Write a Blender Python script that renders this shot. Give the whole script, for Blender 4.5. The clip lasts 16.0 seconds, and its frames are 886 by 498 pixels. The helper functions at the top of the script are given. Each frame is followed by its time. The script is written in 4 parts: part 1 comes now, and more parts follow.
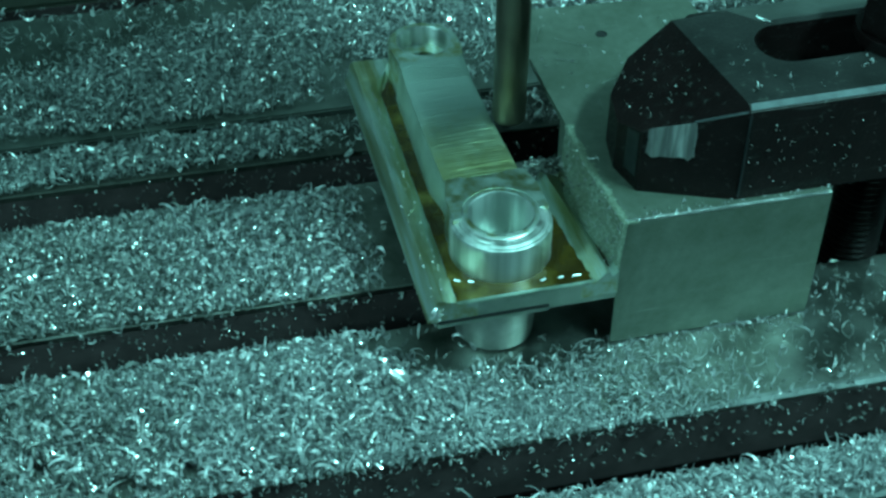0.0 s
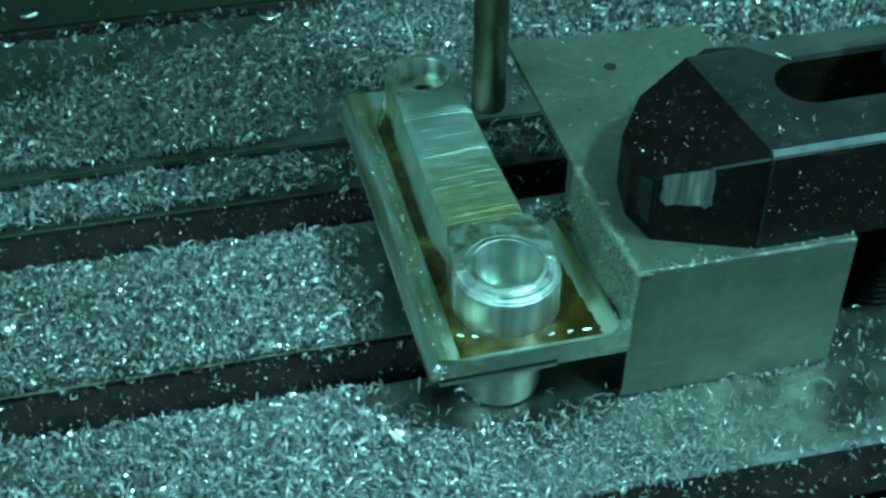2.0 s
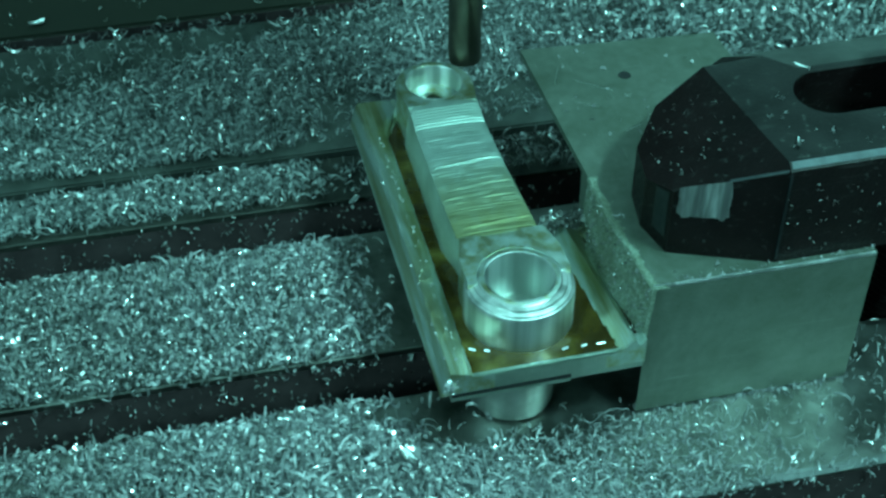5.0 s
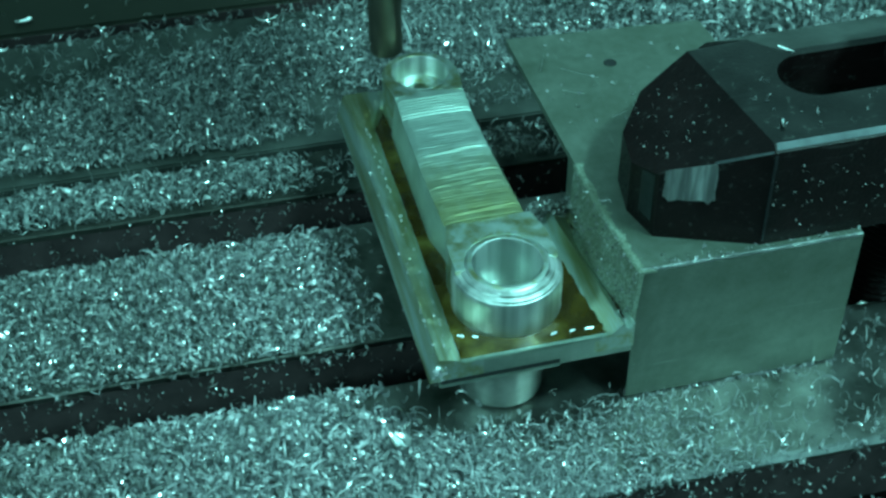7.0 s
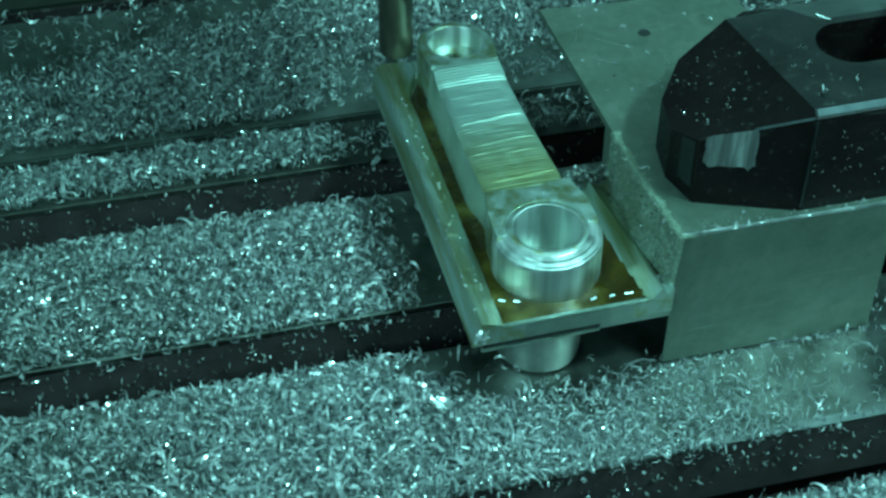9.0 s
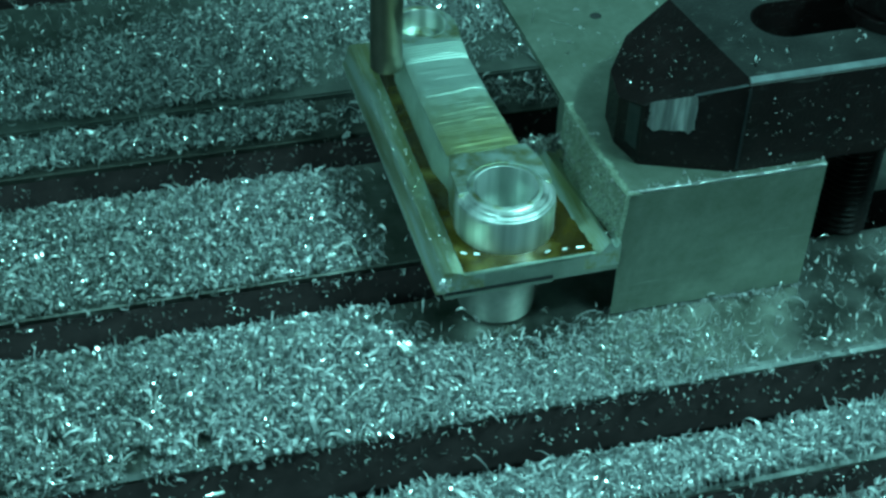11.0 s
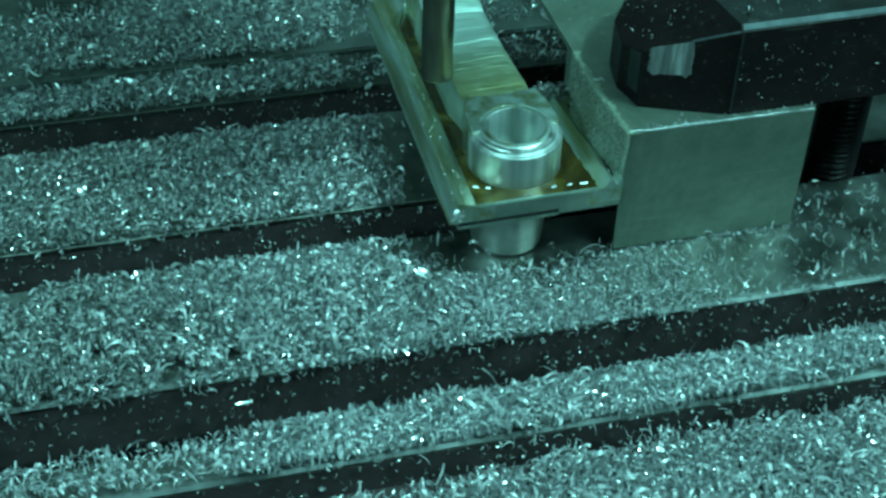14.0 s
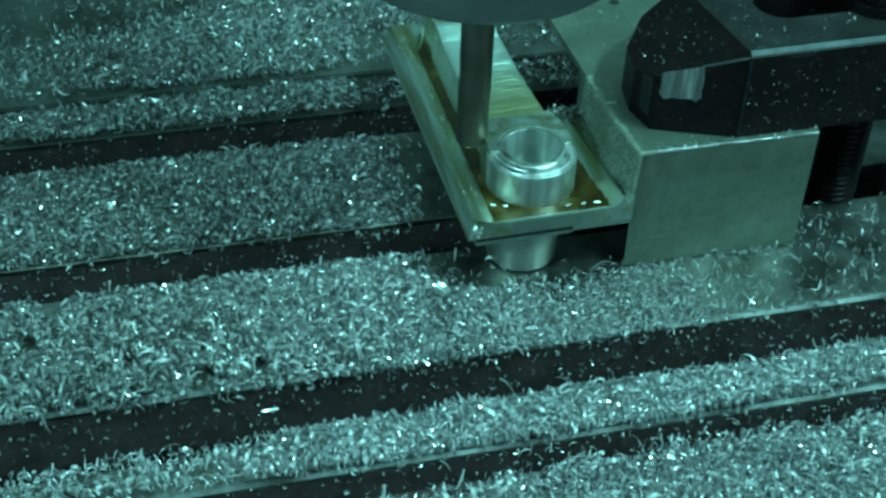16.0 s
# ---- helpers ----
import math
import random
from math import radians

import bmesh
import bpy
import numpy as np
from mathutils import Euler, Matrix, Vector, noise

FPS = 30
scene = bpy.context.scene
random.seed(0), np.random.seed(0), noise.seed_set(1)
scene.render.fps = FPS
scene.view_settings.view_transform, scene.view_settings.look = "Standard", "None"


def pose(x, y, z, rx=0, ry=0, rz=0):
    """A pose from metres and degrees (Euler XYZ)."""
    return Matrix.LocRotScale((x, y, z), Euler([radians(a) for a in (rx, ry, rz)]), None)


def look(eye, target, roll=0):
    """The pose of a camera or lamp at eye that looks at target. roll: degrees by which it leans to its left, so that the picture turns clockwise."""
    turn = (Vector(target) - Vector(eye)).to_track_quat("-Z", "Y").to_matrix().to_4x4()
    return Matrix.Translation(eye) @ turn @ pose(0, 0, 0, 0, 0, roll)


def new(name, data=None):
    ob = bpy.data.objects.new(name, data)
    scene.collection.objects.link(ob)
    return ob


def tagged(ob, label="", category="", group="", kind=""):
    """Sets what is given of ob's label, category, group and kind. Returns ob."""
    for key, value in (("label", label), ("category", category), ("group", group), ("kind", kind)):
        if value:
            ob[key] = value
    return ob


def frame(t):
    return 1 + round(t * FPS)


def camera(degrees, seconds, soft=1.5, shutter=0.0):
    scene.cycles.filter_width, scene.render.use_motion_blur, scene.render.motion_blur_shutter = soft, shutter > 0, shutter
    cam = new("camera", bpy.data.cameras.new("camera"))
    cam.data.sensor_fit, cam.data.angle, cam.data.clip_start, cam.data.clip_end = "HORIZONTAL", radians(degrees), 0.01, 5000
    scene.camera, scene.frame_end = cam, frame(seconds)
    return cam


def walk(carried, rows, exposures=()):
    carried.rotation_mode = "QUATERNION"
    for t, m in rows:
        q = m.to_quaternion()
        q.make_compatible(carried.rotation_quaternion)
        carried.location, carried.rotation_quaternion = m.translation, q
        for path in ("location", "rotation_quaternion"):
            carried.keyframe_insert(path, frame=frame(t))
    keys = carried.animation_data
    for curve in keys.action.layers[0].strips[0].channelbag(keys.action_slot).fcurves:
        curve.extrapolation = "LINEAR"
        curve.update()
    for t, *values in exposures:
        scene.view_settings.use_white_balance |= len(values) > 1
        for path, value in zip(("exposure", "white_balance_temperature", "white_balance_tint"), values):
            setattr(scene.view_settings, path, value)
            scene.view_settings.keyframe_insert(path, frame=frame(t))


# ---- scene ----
cam = camera(32.85, 16.0, soft=2.8)
PATH = [
    (0, (-0.08469, -0.2207, 0.2351), (0.2264, 1.2407, -1.0944), 0.60),
    (0.5, (-0.08785, -0.21765, 0.23515), (0.2278, 1.241, -1.0962), 0.87),
    (1, (-0.08584, -0.21124, 0.23501), (0.2274, 1.2471, -1.0973), 0.63),
    (1.5, (-0.08268, -0.20536, 0.23276), (0.231, 1.2509, -1.1017), 0.58),
    (2, (-0.08233, -0.1989, 0.23275), (0.2378, 1.2498, -1.1084), 0.72),
    (2.5, (-0.08215, -0.19516, 0.23258), (0.2393, 1.2543, -1.1075), 0.80),
    (3, (-0.08262, -0.19283, 0.23099), (0.2315, 1.2557, -1.1118), 0.88),
    (3.5, (-0.08233, -0.1931, 0.23128), (0.2228, 1.2578, -1.111), 0.75),
    (6, (-0.08133, -0.19544, 0.22993), (0.2334, 1.26, -1.1052), 0.27),
    (6.5, (-0.08094, -0.19689, 0.22913), (0.2352, 1.2608, -1.1033), 0.04),
    (7, (-0.08074, -0.197, 0.22779), (0.2351, 1.2622, -1.103), -0.06),
    (7.5, (-0.09624, -0.19349, 0.22789), (0.2195, 1.2573, -1.1121), 0.59),
    (8, (-0.09559, -0.19399, 0.22659), (0.2197, 1.2547, -1.1158), 0.41),
    (8.5, (-0.09557, -0.19537, 0.22618), (0.2211, 1.2488, -1.1208), 0.31),
    (9, (-0.09114, -0.19965, 0.22654), (0.2321, 1.2459, -1.1173), 0.27),
    (9.5, (-0.09357, -0.21062, 0.22937), (0.2463, 1.2318, -1.1138), 0.74),
    (9.7, (-0.0914, -0.21287, 0.23084), (0.2566, 1.2294, -1.1103), 0.85),
    (12, (-0.10318, -0.23999, 0.23245), (0.2809, 1.2293, -1.069), 2.24),
    (12.5, (-0.10305, -0.2443, 0.23218), (0.2682, 1.2234, -1.0748), 2.15),
    (13, (-0.09999, -0.24763, 0.23141), (0.264, 1.2188, -1.0789), 1.85),
    (13.5, (-0.09822, -0.25128, 0.23183), (0.2681, 1.207, -1.087), 1.79),
    (14, (-0.10344, -0.25673, 0.23739), (0.2478, 1.2095, -1.0767), 1.78),
    (14.5, (-0.10101, -0.26418, 0.23983), (0.2541, 1.2154, -1.0582), 1.85),
    (15, (-0.10719, -0.26584, 0.24369), (0.2552, 1.206, -1.0611), 2.28),
    (15.5, (-0.11281, -0.26892, 0.24723), (0.2598, 1.2081, -1.0488), 2.57),
    (16, (-0.11377, -0.26679, 0.24385), (0.2602, 1.2184, -1.0424), 2.67),
]
walk(cam, [(t, look(e, a, r)) for t, e, a, r in PATH])

# ---------------------------------------------------------------- world and lamps
world = bpy.data.worlds.new("workshop_dark")
world.use_nodes = True
scene.world = world
world.node_tree.nodes["Background"].inputs[0].default_value = (0.02, 0.04, 0.04, 1)
world.node_tree.nodes["Background"].inputs[1].default_value = 0.3


def area_lamp(name, eye, target, size_x, size_y, watts, colour):
    data = bpy.data.lights.new(name, "AREA")
    data.shape, data.size, data.size_y = "RECTANGLE", size_x, size_y
    data.energy, data.color = watts, colour
    ob = new(name, data)
    ob.matrix_basis = look(eye, target)
    return ob


TUBE = (0.33, 1.0, 0.965)
area_lamp("ceiling_panel_lamp", (0.06, 0.0, 0.86), (0.06, 0.0, 0), 1.0, 0.9, 4.55, TUBE)
area_lamp("machine_lamp", (-0.55, -0.42, 0.40), (0.0, 0.03, 0), 0.16, 0.05, 2.1, TUBE)
area_lamp("machine_lamp", (0.29, -0.22, 0.62), (0.0, 0.03, 0), 0.16, 0.05, 4.2, TUBE)


# ---------------------------------------------------------------- materials
def material(name):
    m = bpy.data.materials.new(name)
    m.use_nodes = True
    t = m.node_tree
    return m, t, t.nodes["Principled BSDF"]


def node(t, kind, **inputs):
    n = t.nodes.new(kind)
    for key, value in inputs.items():
        n.inputs[key].default_value = value
    return n


def place_coords(t, scale=(1, 1, 1), obj=True):
    c = t.nodes.new("ShaderNodeTexCoord")
    m = t.nodes.new("ShaderNodeMapping")
    m.inputs["Scale"].default_value = scale
    t.links.new(c.outputs["Object" if obj else "Generated"], m.inputs["Vector"])
    return m.outputs["Vector"]


def noise_tex(t, vec, scale, detail=4.0, rough=0.55):
    n = node(t, "ShaderNodeTexNoise", Scale=scale, Detail=detail, Roughness=rough)
    t.links.new(vec, n.inputs["Vector"])
    return n.outputs["Fac"]


def ramp(t, fac, stops):
    r = t.nodes.new("ShaderNodeValToRGB")
    els = r.color_ramp.elements
    while len(els) < len(stops):
        els.new(0.5)
    for e, (p, c) in zip(els, stops):
        e.position = p
        e.color = (*c, 1) if len(c) == 3 else c
    t.links.new(fac, r.inputs["Fac"])
    return r.outputs["Color"]


def grey(v):
    return (v, v, v)


def bump(t, b, fac, strength, distance=0.0005, chain=None):
    n = node(t, "ShaderNodeBump", Strength=strength, Distance=distance)
    t.links.new(fac, n.inputs["Height"])
    if chain:
        t.links.new(chain, n.inputs["Normal"])
    t.links.new(n.outputs["Normal"], b.inputs["Normal"])
    return n.outputs["Normal"]


def metal_mat(name, dark, light, rough_lo, rough_hi, stretch=(1, 1, 1), grain=900, stain=45, metallic=1.0, relief=0.12):
    """Metal with a fine directional grain and broad stains."""
    m, t, b = material(name)
    fine = noise_tex(t, place_coords(t, stretch), grain, 3)
    broad = noise_tex(t, place_coords(t), stain, 5, 0.6)
    t.links.new(ramp(t, broad, [(0.3, dark), (0.7, light)]), b.inputs["Base Color"])
    mixed = node(t, "ShaderNodeMath")
    mixed.operation = "MULTIPLY_ADD"
    mixed.inputs[1].default_value = 0.5
    t.links.new(fine, mixed.inputs[0])
    half = node(t, "ShaderNodeMath")
    half.operation = "MULTIPLY"
    half.inputs[1].default_value = 0.5
    t.links.new(broad, half.inputs[0])
    t.links.new(half.outputs[0], mixed.inputs[2])
    t.links.new(ramp(t, mixed.outputs[0], [(0.3, grey(rough_lo)), (0.7, grey(rough_hi))]), b.inputs["Roughness"])
    b.inputs["Metallic"].default_value = metallic
    bump(t, b, fine, relief, 0.0002)
    return m


def oxide_mat(name, lo, hi, dusty):
    """Black oxide steel, speckled, a little oily, with dust and scuffs."""
    m, t, b = material(name)
    v = place_coords(t)
    speck = noise_tex(t, v, 1400, 2)
    broad = noise_tex(t, v, 70, 5)
    t.links.new(ramp(t, broad, [(0.3, lo), (0.75, hi)]), b.inputs["Base Color"])
    t.links.new(ramp(t, speck, [(0.35, grey(0.30)), (0.7, grey(0.52))]), b.inputs["Roughness"])
    dust = ramp(t, noise_tex(t, v, 620, 3, 0.7), [(0.62, grey(0)), (0.74, grey(dusty))])
    scuff = ramp(t, noise_tex(t, place_coords(t, (6, 60, 60)), 16, 3), [(0.62, grey(0)), (0.80, grey(0.35))])
    mask = node(t, "ShaderNodeMath")
    mask.operation = "MAXIMUM"
    t.links.new(dust, mask.inputs[0])
    t.links.new(scuff, mask.inputs[1])
    blend = t.nodes.new("ShaderNodeMixRGB")
    t.links.new(mask.outputs[0], blend.inputs["Fac"])
    t.links.new(b.inputs["Base Color"].links[0].from_socket, blend.inputs["Color1"])
    blend.inputs["Color2"].default_value = (0.09, 0.095, 0.09, 1)
    t.links.new(blend.outputs["Color"], b.inputs["Base Color"])
    b.inputs["Metallic"].default_value = 0.05
    b.inputs["Specular IOR Level"].default_value = 0.17
    bump(t, b, speck, 0.35, 0.0002)
    return m


def oil_mat():
    """A brown film of cutting oil on metal, thin at its rims."""
    m, t, b = material("cutting_oil_film")
    v = place_coords(t)
    f = noise_tex(t, v, 110, 5)
    t.links.new(ramp(t, f, [(0.36, (0.034, 0.019, 0.003)), (0.52, (0.070, 0.042, 0.006)), (0.64, (0.14, 0.098, 0.017)), (0.80, (0.30, 0.25, 0.08))]), b.inputs["Base Color"])
    b.inputs["Metallic"].default_value = 0.3
    b.inputs["Roughness"].default_value = 0.24
    b.inputs["Coat Weight"].default_value = 0.35
    b.inputs["Coat Roughness"].default_value = 0.03
    bump(t, b, noise_tex(t, v, 220, 3), 0.25, 0.0008)
    return m


def chip_mat(name, lo, hi, rough=0.45, metallic=0.38):
    """Aluminium shavings, every one with its own tone; a few are mirror-bright."""
    m, t, b = material(name)
    g = t.nodes.new("ShaderNodeNewGeometry")
    r = g.outputs["Random Per Island"]
    t.links.new(ramp(t, r, [(0.0, lo), (0.87, hi), (0.90, grey(0.92))]), b.inputs["Base Color"])
    t.links.new(ramp(t, r, [(0.0, grey(rough)), (0.87, grey(rough * 0.8)), (0.90, grey(0.22))]), b.inputs["Roughness"])
    t.links.new(ramp(t, r, [(0.0, grey(metallic)), (0.87, grey(metallic)), (0.90, grey(1.0))]), b.inputs["Metallic"])
    return m


def paint_mat(name, lo, hi, rough):
    m, t, b = material(name)
    f = noise_tex(t, place_coords(t), 9, 6)
    t.links.new(ramp(t, f, [(0.3, lo), (0.7, hi)]), b.inputs["Base Color"])
    b.inputs["Roughness"].default_value = rough
    bump(t, b, noise_tex(t, place_coords(t), 300, 2), 0.1, 0.0003)
    return m


STEEL = metal_mat("ground_table_steel", (0.125, 0.122, 0.108), (0.44, 0.44, 0.415), 0.26, 0.50, (1, 14, 14), 260, 75)
# The slots' shade is put into this dark colour.
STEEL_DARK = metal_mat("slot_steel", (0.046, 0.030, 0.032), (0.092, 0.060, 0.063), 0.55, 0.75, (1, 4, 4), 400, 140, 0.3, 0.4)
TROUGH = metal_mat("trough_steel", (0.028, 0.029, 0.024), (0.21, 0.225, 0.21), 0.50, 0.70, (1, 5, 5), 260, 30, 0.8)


def block_mat():
    """Ground steel: olive blotches, fine mottle and long hairline scratches."""
    m, t, b = material("scratched_block_steel")
    v = place_coords(t)
    broad = noise_tex(t, v, 55, 6, 0.65)
    mottle = noise_tex(t, v, 420, 4, 0.7)
    mix = node(t, "ShaderNodeMath")
    mix.operation = "MULTIPLY_ADD"
    mix.inputs[1].default_value = 0.45
    half = node(t, "ShaderNodeMath")
    half.operation = "MULTIPLY"
    half.inputs[1].default_value = 0.55
    t.links.new(broad, half.inputs[0])
    t.links.new(mottle, mix.inputs[0])
    t.links.new(half.outputs[0], mix.inputs[2])
    tone = ramp(t, mix.outputs[0], [(0.34, (0.118, 0.142, 0.106)), (0.50, (0.168, 0.192, 0.157)), (0.66, (0.232, 0.256, 0.218))])
    lines = noise_tex(t, place_coords(t, (60, 4, 60)), 22, 2)
    cross = noise_tex(t, place_coords(t, (3, 50, 50)), 20, 2)
    both = node(t, "ShaderNodeMath")
    both.operation = "MAXIMUM"
    t.links.new(lines, both.inputs[0])
    t.links.new(cross, both.inputs[1])
    mask = ramp(t, both.outputs[0], [(0.68, grey(0)), (0.78, grey(0.4))])
    blend = t.nodes.new("ShaderNodeMixRGB")
    t.links.new(mask, blend.inputs["Fac"])
    t.links.new(tone, blend.inputs["Color1"])
    blend.inputs["Color2"].default_value = (0.42, 0.45, 0.43, 1)
    t.links.new(blend.outputs["Color"], b.inputs["Base Color"])
    b.inputs["Metallic"].default_value = 0.55
    t.links.new(ramp(t, mottle, [(0.3, grey(0.34)), (0.7, grey(0.58))]), b.inputs["Roughness"])
    bump(t, b, mottle, 0.3, 0.0002)
    return m


def streak_mat():
    """Steel rubbed bare in upright streaks through black oxide."""
    m, t, b = material("streaked_bare_steel")
    f = noise_tex(t, place_coords(t, (60, 60, 7)), 7, 4, 0.6)
    t.links.new(ramp(t, f, [(0.34, grey(0.14)), (0.50, grey(0.26)), (0.62, grey(0.40)), (0.74, grey(0.70))]), b.inputs["Base Color"])
    b.inputs["Metallic"].default_value = 0.8
    b.inputs["Roughness"].default_value = 0.42
    return m


EDGE = metal_mat("worn_land_edge", (0.09, 0.09, 0.085), (0.55, 0.56, 0.56), 0.34, 0.55, (1, 1, 1), 300, 50)
BLOCK = block_mat()
BARE = streak_mat()
# Darker copy of the table steel: the block's shade on the rear land.
LAND_SHADED = metal_mat("shaded_table_steel", (0.022, 0.021, 0.018), (0.085, 0.082, 0.072), 0.34, 0.56, (1, 8, 8), 260, 110, 0.6, 0.3)
BLOCK_EDGE = metal_mat("worn_bright_steel", (0.34, 0.36, 0.36), (0.85, 0.86, 0.86), 0.30, 0.50, (1, 1, 1), 500, 160)
CHAMFER = metal_mat("rubbed_oxide_edge", (0.028, 0.030, 0.033), (0.10, 0.108, 0.115), 0.45, 0.62, (1, 1, 1), 500, 90)
# Lighter copy for the clamp's rear facet: its grazing reflection is in the colour.
FACET = metal_mat("lit_rear_facet", (0.05, 0.055, 0.05), (0.14, 0.15, 0.14), 0.45, 0.65, (1, 1, 1), 500, 60, 0.4)
ALU = metal_mat("milled_aluminium", (0.31, 0.36, 0.31), (0.52, 0.58, 0.53), 0.34, 0.54, (1, 1, 5), 620, 170, 1.0, 0.5)
ALU_TURNED = metal_mat("bored_aluminium", (0.74, 0.75, 0.75), (0.90, 0.91, 0.91), 0.34, 0.54, (1, 1, 14), 500, 90)
ALU_FLANK = metal_mat("wet_milled_flank", (0.52, 0.62, 0.55), (0.72, 0.83, 0.78), 0.44, 0.64, (1, 1, 5), 620, 150, 1.0, 0.4)
ALU_FOOT = metal_mat("dull_turned_aluminium", (0.34, 0.36, 0.34), (0.60, 0.61, 0.59), 0.36, 0.56, (1, 1, 10), 420, 160, 1.0, 0.3)


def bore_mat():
    """Bored aluminium; upright light and dark stripes in its colour imitate reflections."""
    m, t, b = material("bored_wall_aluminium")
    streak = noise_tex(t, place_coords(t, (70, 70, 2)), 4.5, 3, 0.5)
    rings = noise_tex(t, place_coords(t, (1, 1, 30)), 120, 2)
    # Stripe reflections are painted into the base colour here.
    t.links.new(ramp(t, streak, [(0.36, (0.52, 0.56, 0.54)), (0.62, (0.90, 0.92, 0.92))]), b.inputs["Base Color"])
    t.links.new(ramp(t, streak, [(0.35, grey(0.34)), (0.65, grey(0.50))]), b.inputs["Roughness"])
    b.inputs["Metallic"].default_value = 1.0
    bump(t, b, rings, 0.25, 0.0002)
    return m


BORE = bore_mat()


def wet_mat(name, amber_y=None, along=1.0):
    """Aluminium under patches of amber oil; amber_y: how far north along the part the oil reaches, in metres."""
    m, t, b = material(name)
    v = place_coords(t)
    blot = noise_tex(t, place_coords(t, (1, along, 1)), 330, 5, 0.6)
    grain = noise_tex(t, place_coords(t, (0.5, 9, 1)), 420, 3)
    if amber_y is None:
        fac = blot
    else:
        sep = t.nodes.new("ShaderNodeSeparateXYZ")
        t.links.new(v, sep.inputs[0])
        far = node(t, "ShaderNodeMapRange")
        far.inputs["From Min"].default_value, far.inputs["From Max"].default_value = amber_y - 0.016, amber_y + 0.010
        t.links.new(sep.outputs["Y"], far.inputs["Value"])
        add = node(t, "ShaderNodeMath")
        add.operation = "MULTIPLY_ADD"
        add.inputs[1].default_value = 0.42
        t.links.new(far.outputs[0], add.inputs[0])
        sc = node(t, "ShaderNodeMath")
        sc.operation = "MULTIPLY"
        sc.inputs[1].default_value = 0.3
        t.links.new(blot, sc.inputs[0])
        t.links.new(sc.outputs[0], add.inputs[2])
        fac = add.outputs[0]
    wet = [(0.34, (0.43, 0.42, 0.22)), (0.45, (0.52, 0.56, 0.40)), (0.55, (0.60, 0.68, 0.63)), (0.8, (0.76, 0.83, 0.81))]
    t.links.new(ramp(t, fac, wet if amber_y is None else [(0.12, (0.44, 0.45, 0.24)), (0.34, (0.50, 0.56, 0.42)), (0.50, (0.55, 0.65, 0.60)), (0.8, (0.62, 0.72, 0.69))]), b.inputs["Base Color"])
    t.links.new(ramp(t, blot, [(0.35, grey(0.34 if amber_y is None else 0.50)), (0.65, grey(0.50 if amber_y is None else 0.60))]), b.inputs["Roughness"])
    b.inputs["Metallic"].default_value = 1.0
    one = bump(t, b, grain, 0.25, 0.0002)
    bump(t, b, blot, 0.16 if amber_y is None else 0.12, 0.0006, one)
    return m


ALU_WET = wet_mat("oil_wet_aluminium")
ALU_STREAK = wet_mat("streaked_wet_aluminium", None, 0.09)
ALU_SCALLOP = wet_mat("scalloped_aluminium", 0.047)
TOOL = metal_mat("carbide_tool", (0.16, 0.14, 0.11), (0.24, 0.22, 0.18), 0.34, 0.48, (6, 6, 1), 300, 60)
HOLDER = metal_mat("tool_holder_steel", (0.20, 0.21, 0.22), (0.30, 0.31, 0.32), 0.34, 0.48, (1, 1, 8), 200, 30)
OXIDE = oxide_mat("black_oxide_steel", (0.006, 0.0028, 0.003), (0.016, 0.0085, 0.009), 0.55)
OIL = oil_mat()
# Lighter, dustier oxide for the clamp's top, its overhead reflection painted in.
TOP_LIT = oxide_mat("lit_oxide_top", (0.013, 0.0125, 0.0125), (0.040, 0.039, 0.038), 0.9)
CHIPS = chip_mat("aluminium_shavings", (0.29, 0.29, 0.30), (0.72, 0.71, 0.73))
CHIPS_DARK = chip_mat("darker_aluminium_shavings", (0.115, 0.12, 0.12), (0.53, 0.55, 0.55), 0.5)
CHIPS_DULL = chip_mat("dull_aluminium_shavings", (0.11, 0.112, 0.105), (0.47, 0.475, 0.47), 0.5)


def grit_mat():
    """Fine wet aluminium grit, caked on: bright grains in a dark oily paste."""
    m, t, b = material("caked_wet_grit")
    v = place_coords(t)
    grain = noise_tex(t, v, 1500, 3, 0.7)
    broad = noise_tex(t, v, 130, 4, 0.6)
    tone = ramp(t, grain, [(0.36, (0.20, 0.235, 0.175)), (0.50, (0.31, 0.36, 0.29)), (0.62, (0.43, 0.48, 0.41)), (0.76, (0.66, 0.72, 0.66))])
    film = ramp(t, broad, [(0.40, grey(0.55)), (0.60, grey(0))])
    blend = t.nodes.new("ShaderNodeMixRGB")
    t.links.new(film, blend.inputs["Fac"])
    t.links.new(tone, blend.inputs["Color1"])
    blend.inputs["Color2"].default_value = (0.15, 0.165, 0.105, 1)
    t.links.new(blend.outputs["Color"], b.inputs["Base Color"])
    b.inputs["Metallic"].default_value = 0.45
    t.links.new(ramp(t, grain, [(0.4, grey(0.58)), (0.7, grey(0.34))]), b.inputs["Roughness"])
    one = bump(t, b, grain, 0.6, 0.0004)
    bump(t, b, broad, 0.3, 0.0010, one)
    return m


GRIT = grit_mat()
# Unseen walls: pale ones add bounce, the two darker ones cut reflections.
WALL = paint_mat("enclosure_paint", (0.56, 0.57, 0.57), (0.66, 0.67, 0.67), 0.5)
WALL_GREY = paint_mat("enclosure_back_paint", (0.18, 0.19, 0.19), (0.26, 0.27, 0.27), 0.55)
WALL_DARK = paint_mat("dark_south_wall", (0.03, 0.03, 0.03), (0.06, 0.06, 0.06), 0.7)
PAN = paint_mat("rail_paint", (0.012, 0.013, 0.007), (0.026, 0.025, 0.015), 0.85)
